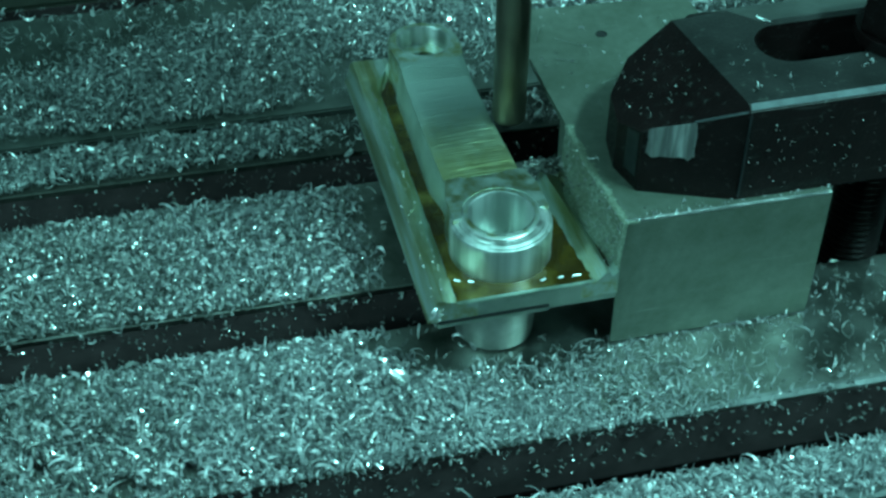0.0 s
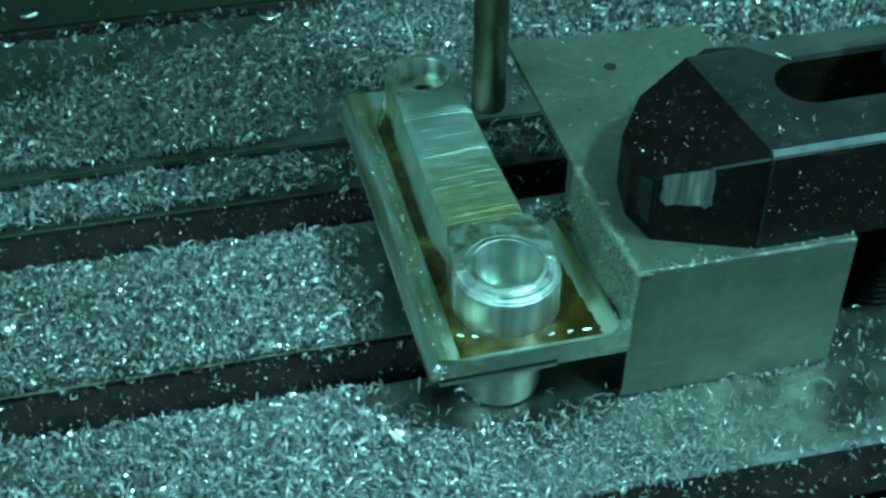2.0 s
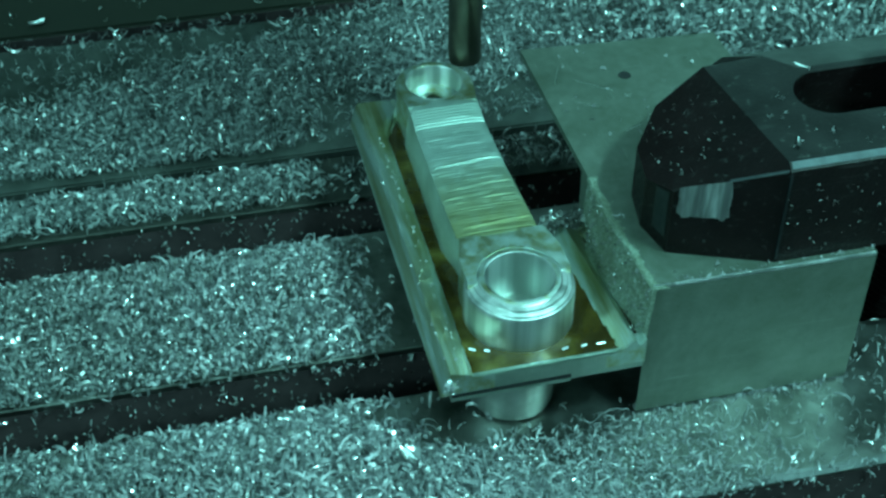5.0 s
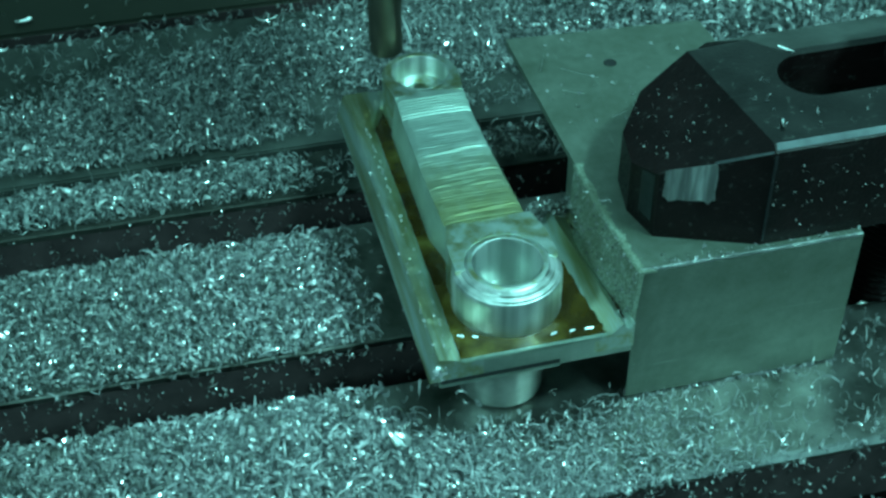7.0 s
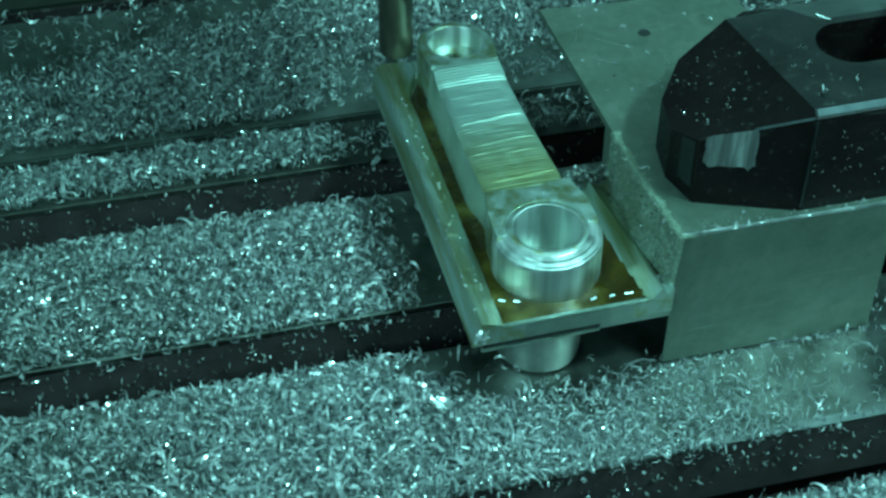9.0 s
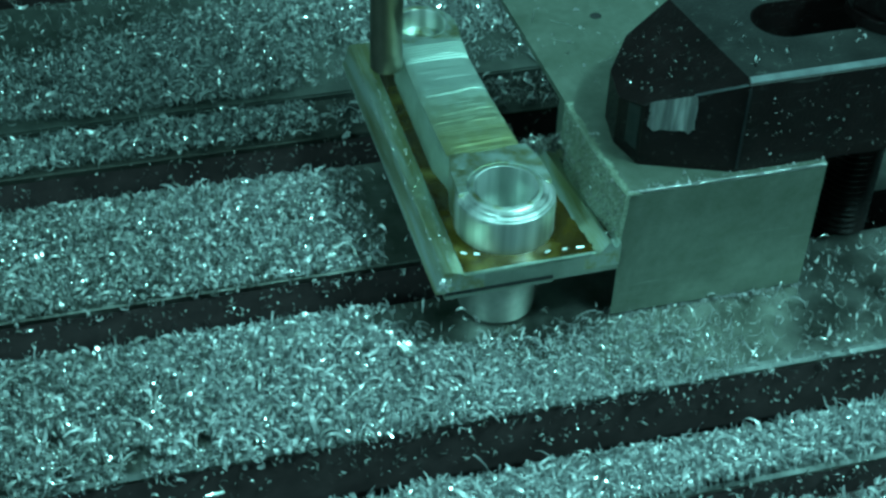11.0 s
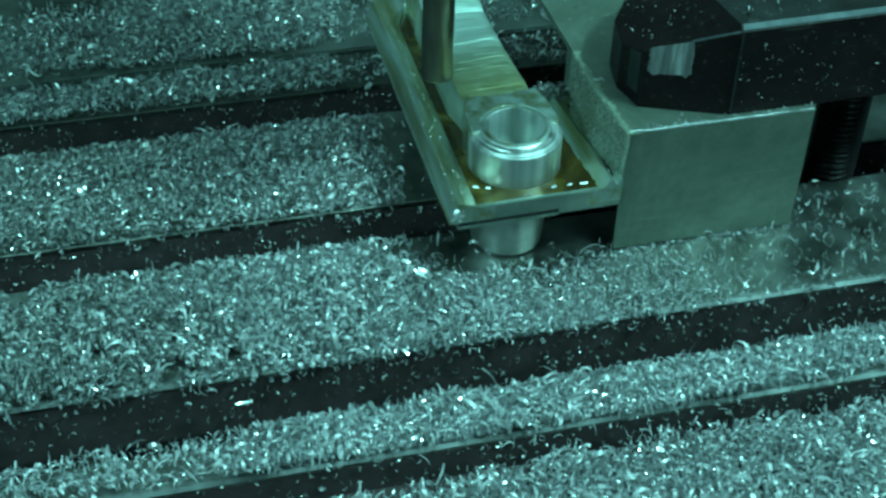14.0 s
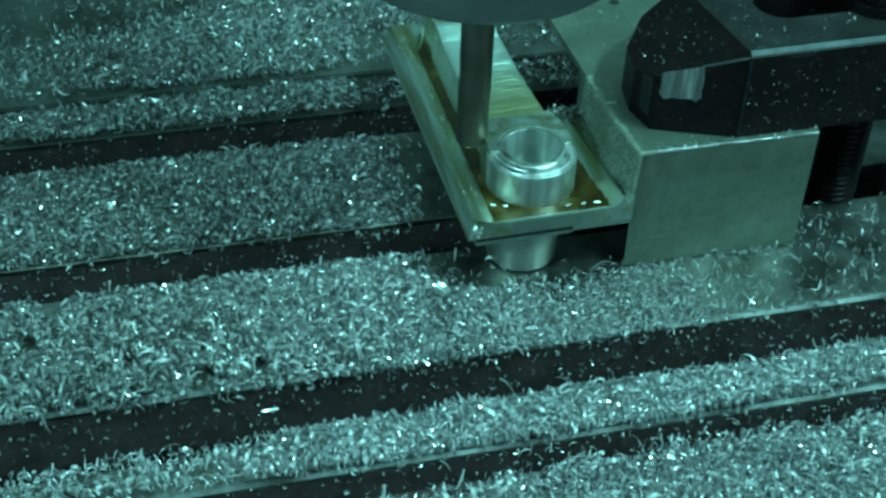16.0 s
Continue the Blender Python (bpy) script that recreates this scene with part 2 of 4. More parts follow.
# Near-black colour for the shade inside holes and the plate's groove.
HOLE = paint_mat("hole_shade", (0.01, 0.01, 0.01), (0.02, 0.02, 0.02), 0.8)

MM = 0.001


# ---------------------------------------------------------------- mesh helpers
def finish(bm, name, mat, parent=None, label="", smooth=False, sharp=35):
    bmesh.ops.recalc_face_normals(bm, faces=bm.faces)
    me = bpy.data.meshes.new(name)
    if smooth:
        for f in bm.faces:
            f.smooth = True
        for e in bm.edges:
            if len(e.link_faces) == 2 and e.calc_face_angle(0) > radians(sharp):
                e.smooth = False
    bm.to_mesh(me)
    bm.free()
    me.materials.append(mat)
    ob = new(name, me)
    if parent:
        ob.parent = parent
    if label:
        ob["label"] = label
    return ob


def part(name, bm, mat, parent, label="", smooth=False, sharp=35):
    return finish(bm, name, mat, parent, label, smooth, sharp)


def empty(name, m=None):
    ob = new(name)
    ob.empty_display_size = 0.01
    if m:
        ob.matrix_basis = m
    return ob


def bevel_all(bm, width, segments=2, angle=30):
    es = [e for e in bm.edges if len(e.link_faces) == 2 and e.calc_face_angle(0) > radians(angle)]
    bmesh.ops.bevel(bm, geom=es, offset=width, segments=segments, affect="EDGES", clamp_overlap=True)


def box(x0, x1, y0, y1, z0, z1, bev=0.0, bm=None):
    own = bmesh.new()
    bmesh.ops.create_cube(own, size=1)
    bmesh.ops.transform(own, matrix=Matrix.LocRotScale(((x0 + x1) / 2, (y0 + y1) / 2, (z0 + z1) / 2), None, (x1 - x0, y1 - y0, z1 - z0)), verts=own.verts)
    if bev:
        bevel_all(own, bev)
    if bm is None:
        return own
    me = bpy.data.meshes.new("piece")
    own.to_mesh(me)
    own.free()
    bm.from_mesh(me)
    bpy.data.meshes.remove(me)
    return bm


def lathe(profile, seg=96, cx=0.0, cy=0.0, closed=False, bm=None):
    """Revolve (r, z) pairs round the upright axis through cx, cy. Zero radii close to a pole."""
    bm = bm or bmesh.new()
    rings = []
    for r, z in profile:
        if r <= 1e-9:
            rings.append([bm.verts.new((cx, cy, z))])
        else:
            rings.append([bm.verts.new((cx + r * math.cos(2 * math.pi * i / seg), cy + r * math.sin(2 * math.pi * i / seg), z)) for i in range(seg)])
    pairs = list(zip(rings, rings[1:]))
    if closed:
        pairs.append((rings[-1], rings[0]))
    for a, b in pairs:
        for i in range(seg):
            j = (i + 1) % seg
            vs = [a[i % len(a)], a[j % len(a)], b[j % len(b)], b[i % len(b)]]
            vs = list(dict.fromkeys(vs))
            if len(vs) >= 3:
                bm.faces.new(vs)
    return bm


def prism(points, z0, z1, bev=0.0):
    """An upright prism over a plan polygon."""
    bm = bmesh.new()
    lo = [bm.verts.new((x, y, z0)) for x, y in points]
    hi = [bm.verts.new((x, y, z1)) for x, y in points]
    bm.faces.new(lo[::-1])
    bm.faces.new(hi)
    for i in range(len(points)):
        j = (i + 1) % len(points)
        bm.faces.new((lo[i], lo[j], hi[j], hi[i]))
    if bev:
        bevel_all(bm, bev)
    return bm


def sweep_x(section, x0, x1, bev=0.0):
    """A bar along x with a cross-section of (y, z) pairs."""
    bm = bmesh.new()
    a = [bm.verts.new((x0, y, z)) for y, z in section]
    b = [bm.verts.new((x1, y, z)) for y, z in section]
    bm.faces.new(a)
    bm.faces.new(b[::-1])
    for i in range(len(section)):
        j = (i + 1) % len(section)
        bm.faces.new((a[i], a[j], b[j], b[i]))
    if bev:
        bevel_all(bm, bev, 1)
    return bm


# ---------------------------------------------------------------- the table
X0, X1 = -0.40, 0.40
SLOT_FAR = [-23.8 * MM, 27.0 * MM, 78.4 * MM]
SLOT_W = 12.8 * MM
FRONT, BACK = -53 * MM, 94.8 * MM
TABLE_TURN = pose(-45 * MM, 20 * MM, 0, 0, 0, 1.2) @ pose(45 * MM, -20 * MM, 0)


def datum(y):
    """How far litter laid out on an even pitch moves to the slots' true places."""
    return np.interp(y, [-0.025, 0.025, 0.075, 0.15], [0.0013, 0.0020, 0.0034, 0.0034])



def land(y0, y1):
    """The ground top of one land between two slots."""
    c = 0.7 * MM if y0 < 0 else 0.25 * MM
    return sweep_x([(y0, -1.6 * MM), (y0, -c), (y0 + c, 0), (y1 - c, 0), (y1, -c), (y1, -1.6 * MM)], X0, X1)


def land_body(y0, y1):
    """The body of a land, its colour darkened for the shade in the slots."""
    return sweep_x([(y0 + 0.03 * MM, -17 * MM), (y0 + 0.03 * MM, -1.62 * MM), (y1 - 0.03 * MM, -1.62 * MM), (y1 - 0.03 * MM, -17 * MM)], X0, X1)


table = tagged(empty("machine_table", TABLE_TURN), "ground steel milling table with three T-slots, littered with shavings", "machine table", kind="structure")
edges = [FRONT] + [v for y in SLOT_FAR for v in (y - SLOT_W - (5.6 * MM if y < 0 else 0), y)] + [BACK]
for a, b in zip(edges[::2], edges[1::2]):
    part("table_land", land(a, b), STEEL if a < 0.07 else LAND_SHADED, table, "scratched ground steel land between slots")
    part("land_body", land_body(a, b), STEEL_DARK, table, "flank of a land, coloured dark for slot shade")
    if a < 0:
        part("land_edge", sweep_x([(a - 0.02 * MM, -0.72 * MM), (a + 0.70 * MM, 0.03 * MM), (a + 1.6 * MM, 0.03 * MM), (a + 1.6 * MM, -0.3 * MM), (a + 0.4 * MM, -0.72 * MM)], X0, X1), EDGE, table, "worn bright edge of a land")
for y in SLOT_FAR:
    part("slot_wall", box(X0, X1, y + 5 * MM, y + 6 * MM, -24 * MM, -17 * MM), STEEL_DARK, table, "inner wall of a T-slot, coloured dark for its shade")
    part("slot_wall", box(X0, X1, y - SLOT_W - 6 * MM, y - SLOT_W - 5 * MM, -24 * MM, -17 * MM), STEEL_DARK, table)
    part("slot_floor", box(X0, X1, y - SLOT_W - 6 * MM, y + 6 * MM, -26 * MM, -24 * MM), STEEL_DARK, table, "floor of a T-slot, coloured dark for its shade")
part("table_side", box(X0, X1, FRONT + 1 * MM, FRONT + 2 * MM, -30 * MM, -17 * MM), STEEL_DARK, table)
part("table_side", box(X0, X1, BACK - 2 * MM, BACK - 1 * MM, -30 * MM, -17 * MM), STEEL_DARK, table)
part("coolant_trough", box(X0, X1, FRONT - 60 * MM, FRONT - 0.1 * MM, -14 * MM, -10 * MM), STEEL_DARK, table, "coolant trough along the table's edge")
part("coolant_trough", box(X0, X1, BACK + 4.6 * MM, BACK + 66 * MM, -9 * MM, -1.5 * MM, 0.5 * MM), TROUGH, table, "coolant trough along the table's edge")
part("table_rim", box(X0, X1, FRONT - 75 * MM, FRONT - 60 * MM, -16 * MM, 0, 1 * MM), STEEL, table, "raised outer rim of the table")
part("table_rim", box(X0, X1, BACK + 68.5 * MM, BACK + 140 * MM, -14 * MM, 0.6 * MM, 0.8 * MM), PAN, table, "raised outer rim of the table")
# Dark strip on the rim's front, standing for the shaded gap behind the trough.
part("rim_shade", box(X0, X1, BACK + 68.1 * MM, BACK + 68.45 * MM, -14 * MM, -0.3 * MM), STEEL_DARK, table, "dark strip for the shaded gap before the rim")

# assumed enclosure, out of view; north and south walls toned to dim reflections
room = [("floor", (-0.8, 0.8, -0.7, 0.8, -0.34, -0.32)), ("ceiling", (-0.8, 0.8, -0.7, 0.8, 0.90, 0.92)),
        ("wall_west", (-0.82, -0.8, -0.7, 0.8, -0.34, 0.92)), ("wall_east", (0.8, 0.82, -0.7, 0.8, -0.34, 0.92)),
        ("wall_north", (-0.8, 0.8, 0.8, 0.82, -0.34, 0.92)), ("wall_south", (-0.8, 0.8, -0.72, -0.7, -0.34, 0.92))]
for name, dims in room:
    tagged(finish(box(*dims), name, WALL_DARK if name == "wall_south" else WALL_GREY if name == "wall_north" else WALL), "unseen dark wall added to keep front faces dark" if name == "wall_south" else "unseen plain side of an assumed enclosure, toned to shape the light", name.split("_")[0], kind="structure")
tagged(finish(box(-0.36, 0.36, -0.10, 0.16, -0.32, -0.03, 0.004), "table_saddle", STEEL_DARK), "dark cast saddle under the milling table", "saddle", kind="structure")

# ---------------------------------------------------------------- the workpiece, turned a little on the table
TURN = pose(0, 0, 0, 0, 0, 2.3)
BIG = (-22.5 * MM, 12.0 * MM)
SMALL = (-23.6 * MM, 77.9 * MM)
FOOT = (-23.3 * MM, 11.6 * MM)
FLOOR_Z = 21.5 * MM
TOP_Z = 32.4 * MM


def smooth_step(v):
    v = min(1.0, max(0.0, v))
    return v * v * (3 - 2 * v)


def shank_mesh(flanks):
    """The shank between both eyes: rolling top with scallops, terraces up to the small eye."""
    bm = bmesh.new()
    y0, y1, n, m = 25.0 * MM, 70.4 * MM, 430, 16
    ridges = ((30.2, 0.16, -0.7, 0.9), (33.8, 0.06, -0.2, 0.5), (38.6, 0.12, -0.9, 0.9), (40.2, 0.18, -0.8, 0.3), (43.0, 0.16, -0.6, 0.95), (45.0, 0.08, -0.1, 0.8), (50.9, 0.24, -0.8, 0.95), (53.4, 0.08, -0.9, 0.0), (56.8, 0.12, -0.4, 0.7), (60.0, 0.10, -0.9, 0.4))
    grid = []
    for i in range(n + 1):
        y = y0 + (y1 - y0) * i / n
        k = (y - y0) / (y1 - y0)
        half = (8.5 - 0.8 * k) * MM
        if y < 25.6 * MM:
            half = 7.9 * MM
        z = 30.6 * MM + 0.26 * MM * math.cos(k * math.pi * 2)
        z += 0.26 * MM * noise.noise(Vector((0, y / MM * 0.20, 3)))
        z += 0.020 * MM * math.sin(y / MM * 7.0)
        if y < 27.5 * MM:
            s = min(1, max(0, (27.5 * MM - y) / (2.0 * MM)))
            z = z * (1 - s) + (TOP_Z - 0.05 * MM) * s
        if y > 63.2 * MM:
            s = min(1, (y - 63.2 * MM) / (5.2 * MM)) * 7
            s = (math.floor(s) + smooth_step(((s % 1) - 0.82) / 0.18)) / 7 if s < 7 else 1
            z = z * (1 - s) + (TOP_Z - 0.05 * MM) * s
        mid = BIG[0] + (SMALL[0] - BIG[0]) * (y - BIG[1]) / (SMALL[1] - BIG[1])
        row = [bm.verts.new((mid - half - (1.9 - 0.7 * k) * MM * smooth_step((y - 26 * MM) / (9 * MM)), y, FLOOR_Z - 1 * MM))]
        for j in range(m + 1):
            u = -1 + 2 * j / m
            crown = 0.25 * MM * (1 - u * u)
            wob = 0.05 * MM * noise.noise(Vector((u * 3, y / MM * 0.7, 4)))
            if y < 63 * MM:
                wob += 0.055 * MM * noise.noise(Vector((u * 0.9, y / MM * 1.5, 14))) + 0.03 * MM * noise.noise(Vector((u * 1.6, y / MM * 3.4, 24)))
            edge = 0.35 * MM if j in (0, m) else 0
            for ly, lh, u0, u1 in ridges:
                d = (y / MM - ly - 0.5 * u + 0.3 * noise.noise(Vector((u * 1.5, ly, 8)))) / 0.32
                if abs(d) < 3 and u0 <= u <= u1:
                    wob += 0.7 * lh * MM * math.exp(-d * d)
            row.append(bm.verts.new((mid + half * u, y, z + wob - 0.25 * MM + crown - edge)))
        row.append(bm.verts.new((mid + half + 0.5 * MM, y, FLOOR_Z - 1 * MM)))
        grid.append(row)
    for a, b in zip(grid, grid[1:]):
        for j in range(len(a) - 1):
            if (j in (0, len(a) - 2)) == flanks:
                bm.faces.new((a[j], a[j + 1], b[j + 1], b[j]))
    for row in (grid[0], grid[-1][::-1]):
        if flanks:
            bm.faces.new(row)
    bmesh.ops.delete(bm, geom=[v for v in bm.verts if not v.link_faces], context="VERTS")
    return bm


rod = tagged(empty("connecting_rod", TURN), "half-milled aluminium connecting rod still standing in its stock plate", "workpiece")
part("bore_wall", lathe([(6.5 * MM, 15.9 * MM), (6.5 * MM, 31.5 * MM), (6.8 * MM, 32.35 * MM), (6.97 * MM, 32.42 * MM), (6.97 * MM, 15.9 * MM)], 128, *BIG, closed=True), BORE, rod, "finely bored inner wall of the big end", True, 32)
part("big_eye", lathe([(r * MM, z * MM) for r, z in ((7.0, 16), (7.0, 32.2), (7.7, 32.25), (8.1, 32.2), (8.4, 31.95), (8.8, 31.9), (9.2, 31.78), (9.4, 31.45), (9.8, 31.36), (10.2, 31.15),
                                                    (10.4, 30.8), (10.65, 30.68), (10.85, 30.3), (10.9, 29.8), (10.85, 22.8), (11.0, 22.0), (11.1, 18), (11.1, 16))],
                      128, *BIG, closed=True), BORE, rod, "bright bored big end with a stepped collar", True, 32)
part("eye_rim", lathe([(7.0 * MM, 32.1 * MM), (7.02 * MM, 32.32 * MM), (7.6 * MM, 32.36 * MM), (8.0 * MM, 32.2 * MM), (8.0 * MM, 32.0 * MM)], 96, *BIG, closed=True), ALU_WET, rod, "oil-wet rim of the big end", True, 32)
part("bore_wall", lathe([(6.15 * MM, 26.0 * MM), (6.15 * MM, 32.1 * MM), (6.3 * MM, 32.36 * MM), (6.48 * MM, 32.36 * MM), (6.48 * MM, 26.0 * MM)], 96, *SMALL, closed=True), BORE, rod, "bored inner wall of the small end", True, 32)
part("small_eye", lathe([(6.5 * MM, 16 * MM), (6.5 * MM, 32.1 * MM), (6.7 * MM, 32.3 * MM), (7.9 * MM, 32.3 * MM), (8.6 * MM, 31.7 * MM), (8.6 * MM, 16 * MM)],
                        96, *SMALL, closed=True), ALU_WET, rod, "bored small end wet with oil", True, 32)


def shoulder(centre, r_in, r_out, back, half_back, side):
    """A squared shoulder that carries an eye over into the shank; side is +1 to the north."""
    cx, cy = centre
    arc = [(cx + r_in * math.cos(a), cy + side * r_in * math.sin(a)) for a in [math.pi * i / 28 for i in range(29)]]
    outer = [(cx - r_out, cy), (cx - r_out * 0.985, cy + side * (back * 0.55)), (cx - half_back, cy + side * back), (cx + half_back, cy + side * back), (cx + r_out * 0.985, cy + side * (back * 0.55)), (cx + r_out, cy)]
    return prism((arc + outer)[::side], FLOOR_Z - 1 * MM, 32.28 * MM, 0.35 * MM)


part("shoulder", shoulder(BIG, 8.4 * MM, 10.4 * MM, 13.4 * MM, 8.75 * MM, 1), ALU_WET, rod, "oily squared shoulder behind the big end", True, 20)
part("shoulder", shoulder(SMALL, 7.3 * MM, 8.4 * MM, 8.0 * MM, 7.7 * MM, -1), ALU_WET, rod, "oily squared shoulder before the small end", True, 20)
part("bore_floor", lathe([(0, 20 * MM), (1.7 * MM, 20 * MM), (1.8 * MM, 26.4 * MM), (2.1 * MM, 26.7 * MM), (4.5 * MM, 27.1 * MM)], 48, SMALL[0] + 0.3 * MM, SMALL[1] + 1.6 * MM), ALU_WET, rod, "floor of the small bore with a pilot hole", True)
part("bore_floor", lathe([(3.2 * MM, 26.6 * MM), (3.4 * MM, 27.05 * MM), (6.14 * MM, 27.3 * MM), (6.14 * MM, 26.2 * MM)], 64, *SMALL, closed=True), ALU_WET, rod, "", True)
part("pilot_hole", lathe([(0, 24.2 * MM), (1.68 * MM, 24.2 * MM), (1.68 * MM, 23.6 * MM), (0, 23.6 * MM)], 32, SMALL[0] + 0.3 * MM, SMALL[1] + 1.6 * MM), HOLE, rod, "dark bottom of the pilot hole", True)
part("shank", shank_mesh(True), ALU_FLANK, rod, "milled flanks of the shank", True, 30)
part("shank_top", shank_mesh(False), ALU_SCALLOP, rod, "shank with cutter scallops and fine terraces", True, 40)
part("foot_boss", lathe([(0, 0.3 * MM), (8.2 * MM, 0.3 * MM), (8.7 * MM, 0.8 * MM), (9.4 * MM, 16.2 * MM), (0, 16.2 * MM)], 96, *FOOT), ALU_FOOT, rod, "turned round boss standing on the table", True)
part("foot_boss", lathe([(0, 0), (6.5 * MM, 0), (7.2 * MM, 16 * MM), (0, 16 * MM)], 64, *SMALL), ALU_TURNED, rod, "", True)


def flange_mesh():
    """The long flange of the stock with its worn sloping inner wall."""
    bm = bmesh.new()
    n = 90
    rows = []
    for i in range(n + 1):
        y = (-2.2 + 88.0 * i / n) * MM
        shut = smooth_step((y - 73 * MM) / (10 * MM))
        w = lambda s: 0.30 * MM * noise.noise(Vector((y / MM * 0.5, s, 2))) + 0.14 * MM * noise.noise(Vector((y / MM * 1.9, s * 1.7, 5)))
        sec = [(-31.0, 17.6), (-41.7, 17.6), (-40.2, 22.8), (-39.7, 23.4), (-38.7, 23.3), (-37.3, 22.9), (-35.7, 22.3), (-35.0, 21.5), (-31.0, 21.5)]
        row = []
        for s, (x, z) in enumerate(sec):
            x, z = x * MM, z * MM
            if s >= 4 and s < 8:
                x += (-32.0 * MM - x) * shut * (0.75 if s == 4 else 1)
            if s >= 6:
                z += (23.2 * MM - z) * smooth_step((y - 80.5 * MM) / (2 * MM))
            if s >= 2:
                z += w(s) * (0.3 if s in (2, 8, 7) else 1)
                x += w(s + 20) * (0.6 if 3 < s < 8 else 0)
            row.append(bm.verts.new((x, y, z)))
        rows.append(row)
    for a, b in zip(rows, rows[1:]):
        for j in range(len(a)):
            k = (j + 1) % len(a)
            bm.faces.new((a[j], a[k], b[k], b[j]))
    bm.faces.new(rows[0])
    bm.faces.new(rows[-1][::-1])
    return bm


def right_flange():
    """The rest of stock beside the block: a slanting wall with a round crest, then a narrow oily channel."""
    bm = bmesh.new()
    n = 60
    rows = []
    for i in range(n + 1):
        y = (-2.2 + 36.6 * i / n) * MM
        k = i / n
        foot, crest, chan = -6.4 - 3.4 * k, -3.0 - 3.6 * k, -1.8 - 1.7 * k
        low = 1.2 * smooth_step((k - 0.93) / 0.07)
        sec = [(foot - 2.2, 20.6), (foot - 0.3, 21.4), (foot + 0.5 * (crest - foot), 22.4), (crest - 0.55, 23.7), (crest - 0.1, 24.05), (crest + 0.35, 23.8),
               (chan - 0.3, 22.7), (chan, 22.45), (chan + 0.5, 22.7), (-1.0 - 0.9 * k, 23.6), (-0.6 - 1.2 * k, 23.7)]
        row = []
        for s, (x, z) in enumerate(sec):
            amp = 0 if s < 1 else 0.16
            z += amp * noise.noise(Vector((s * 0.9, y / MM * 0.35, 7))) + 0.10 * noise.noise(Vector((s * 2.0, y / MM * 1.6, 3))) * (s > 0)
            x += 0.14 * noise.noise(Vector((s * 1.3, y / MM * 0.3, 11))) * (s < 9)
            row.append(bm.verts.new((x * MM, y + (0.8 * MM * noise.noise(Vector((s * 0.8, 3, 1))) if i > n - 3 else 0), (z - low) * MM)))
        rows.append(row)
    m = len(rows[0]) - 1
    for a, b in zip(rows, rows[1:]):
        for j in range(m):
            bm.faces.new((a[j], a[j + 1], b[j + 1], b[j]))
    geo = bmesh.ops.extrude_face_region(bm, geom=bm.faces[:])
    for v in [g for g in geo["geom"] if isinstance(g, bmesh.types.BMVert)]:
        v.co.z = 17.6 * MM
    return bm


def channel_oil():
    """A thread of oil in the channel beside the block."""
    bm = bmesh.new()
    rows = []
    for i in range(41):
        k = i / 40
        y = (1.0 + 29.5 * k) * MM
        cx = -1.75 - 1.65 * (y / MM + 2.2) / 36.6
        w = 0.42 * math.sin(math.pi * min(1, max(0.06, k))) ** 0.4 * (1 + 0.3 * noise.noise(Vector((y / MM * 0.5, 2, 2))))
        rows.append([bm.verts.new(((cx + u * w) * MM, y, (22.82 - 0.1 * abs(u)) * MM)) for u in (-1, 0, 1)])
    for a, b in zip(rows, rows[1:]):
        for j in range(2):
            bm.faces.new((a[j], a[j + 1], b[j + 1], b[j]))
    geo = bmesh.ops.extrude_face_region(bm, geom=bm.faces[:])
    for v in [g for g in geo["geom"] if isinstance(g, bmesh.types.BMVert)]:
        v.co.z -= 0.7 * MM
    return bm


plate = empty("stock_plate")
plate.parent = rod
plate["label"] = "thin remainder of the aluminium stock round the rod"
part("flange", flange_mesh(), ALU_STREAK, plate, "milled flange with worn edge", True, 30)
part("flange", right_flange(), ALU_STREAK, plate, "rough oily flange against the block", True, 50)
part("oil_thread", channel_oil(), OIL, plate, "thread of brown oil in the channel", True, 60)
part("web", box(-39.9 * MM, -0.8 * MM, -2.18 * MM, 24 * MM, 17.55 * MM, FLOOR_Z, 0.2 * MM), ALU, plate, "thin web under the big end")
part("web", box(-18 * MM, -6 * MM, 24 * MM, 34.3 * MM, 17.6 * MM, FLOOR_Z - 0.1 * MM, 0.2 * MM), ALU, plate)
part("lower_lip", box(-39.7 * MM, -15.5 * MM, -2.3 * MM, 24 * MM, 15.7 * MM, 16.75 * MM, 0.2 * MM), ALU, plate, "narrow lower lip under a dark groove")
part("lower_lip", box(-15.5 * MM, -0.8 * MM, -2.1 * MM, 24 * MM, 16.2 * MM, 18.0 * MM, 0.1 * MM), ALU, plate)
# Not recessed: a dark strip paints the groove's shadow on the edge.
part("groove", box(-39.4 * MM, -15.6 * MM, -2.26 * MM, 1 * MM, 16.8 * MM, 17.75 * MM), HOLE, plate, "dark strip for the shadow of a groove along the plate edge")
part("front_rim", box(-39.0 * MM, -2 * MM, -2.15 * MM, -1.4 * MM, 21.3 * MM, 22.1 * MM, 0.25 * MM), ALU, plate, "thin burr along the front edge")


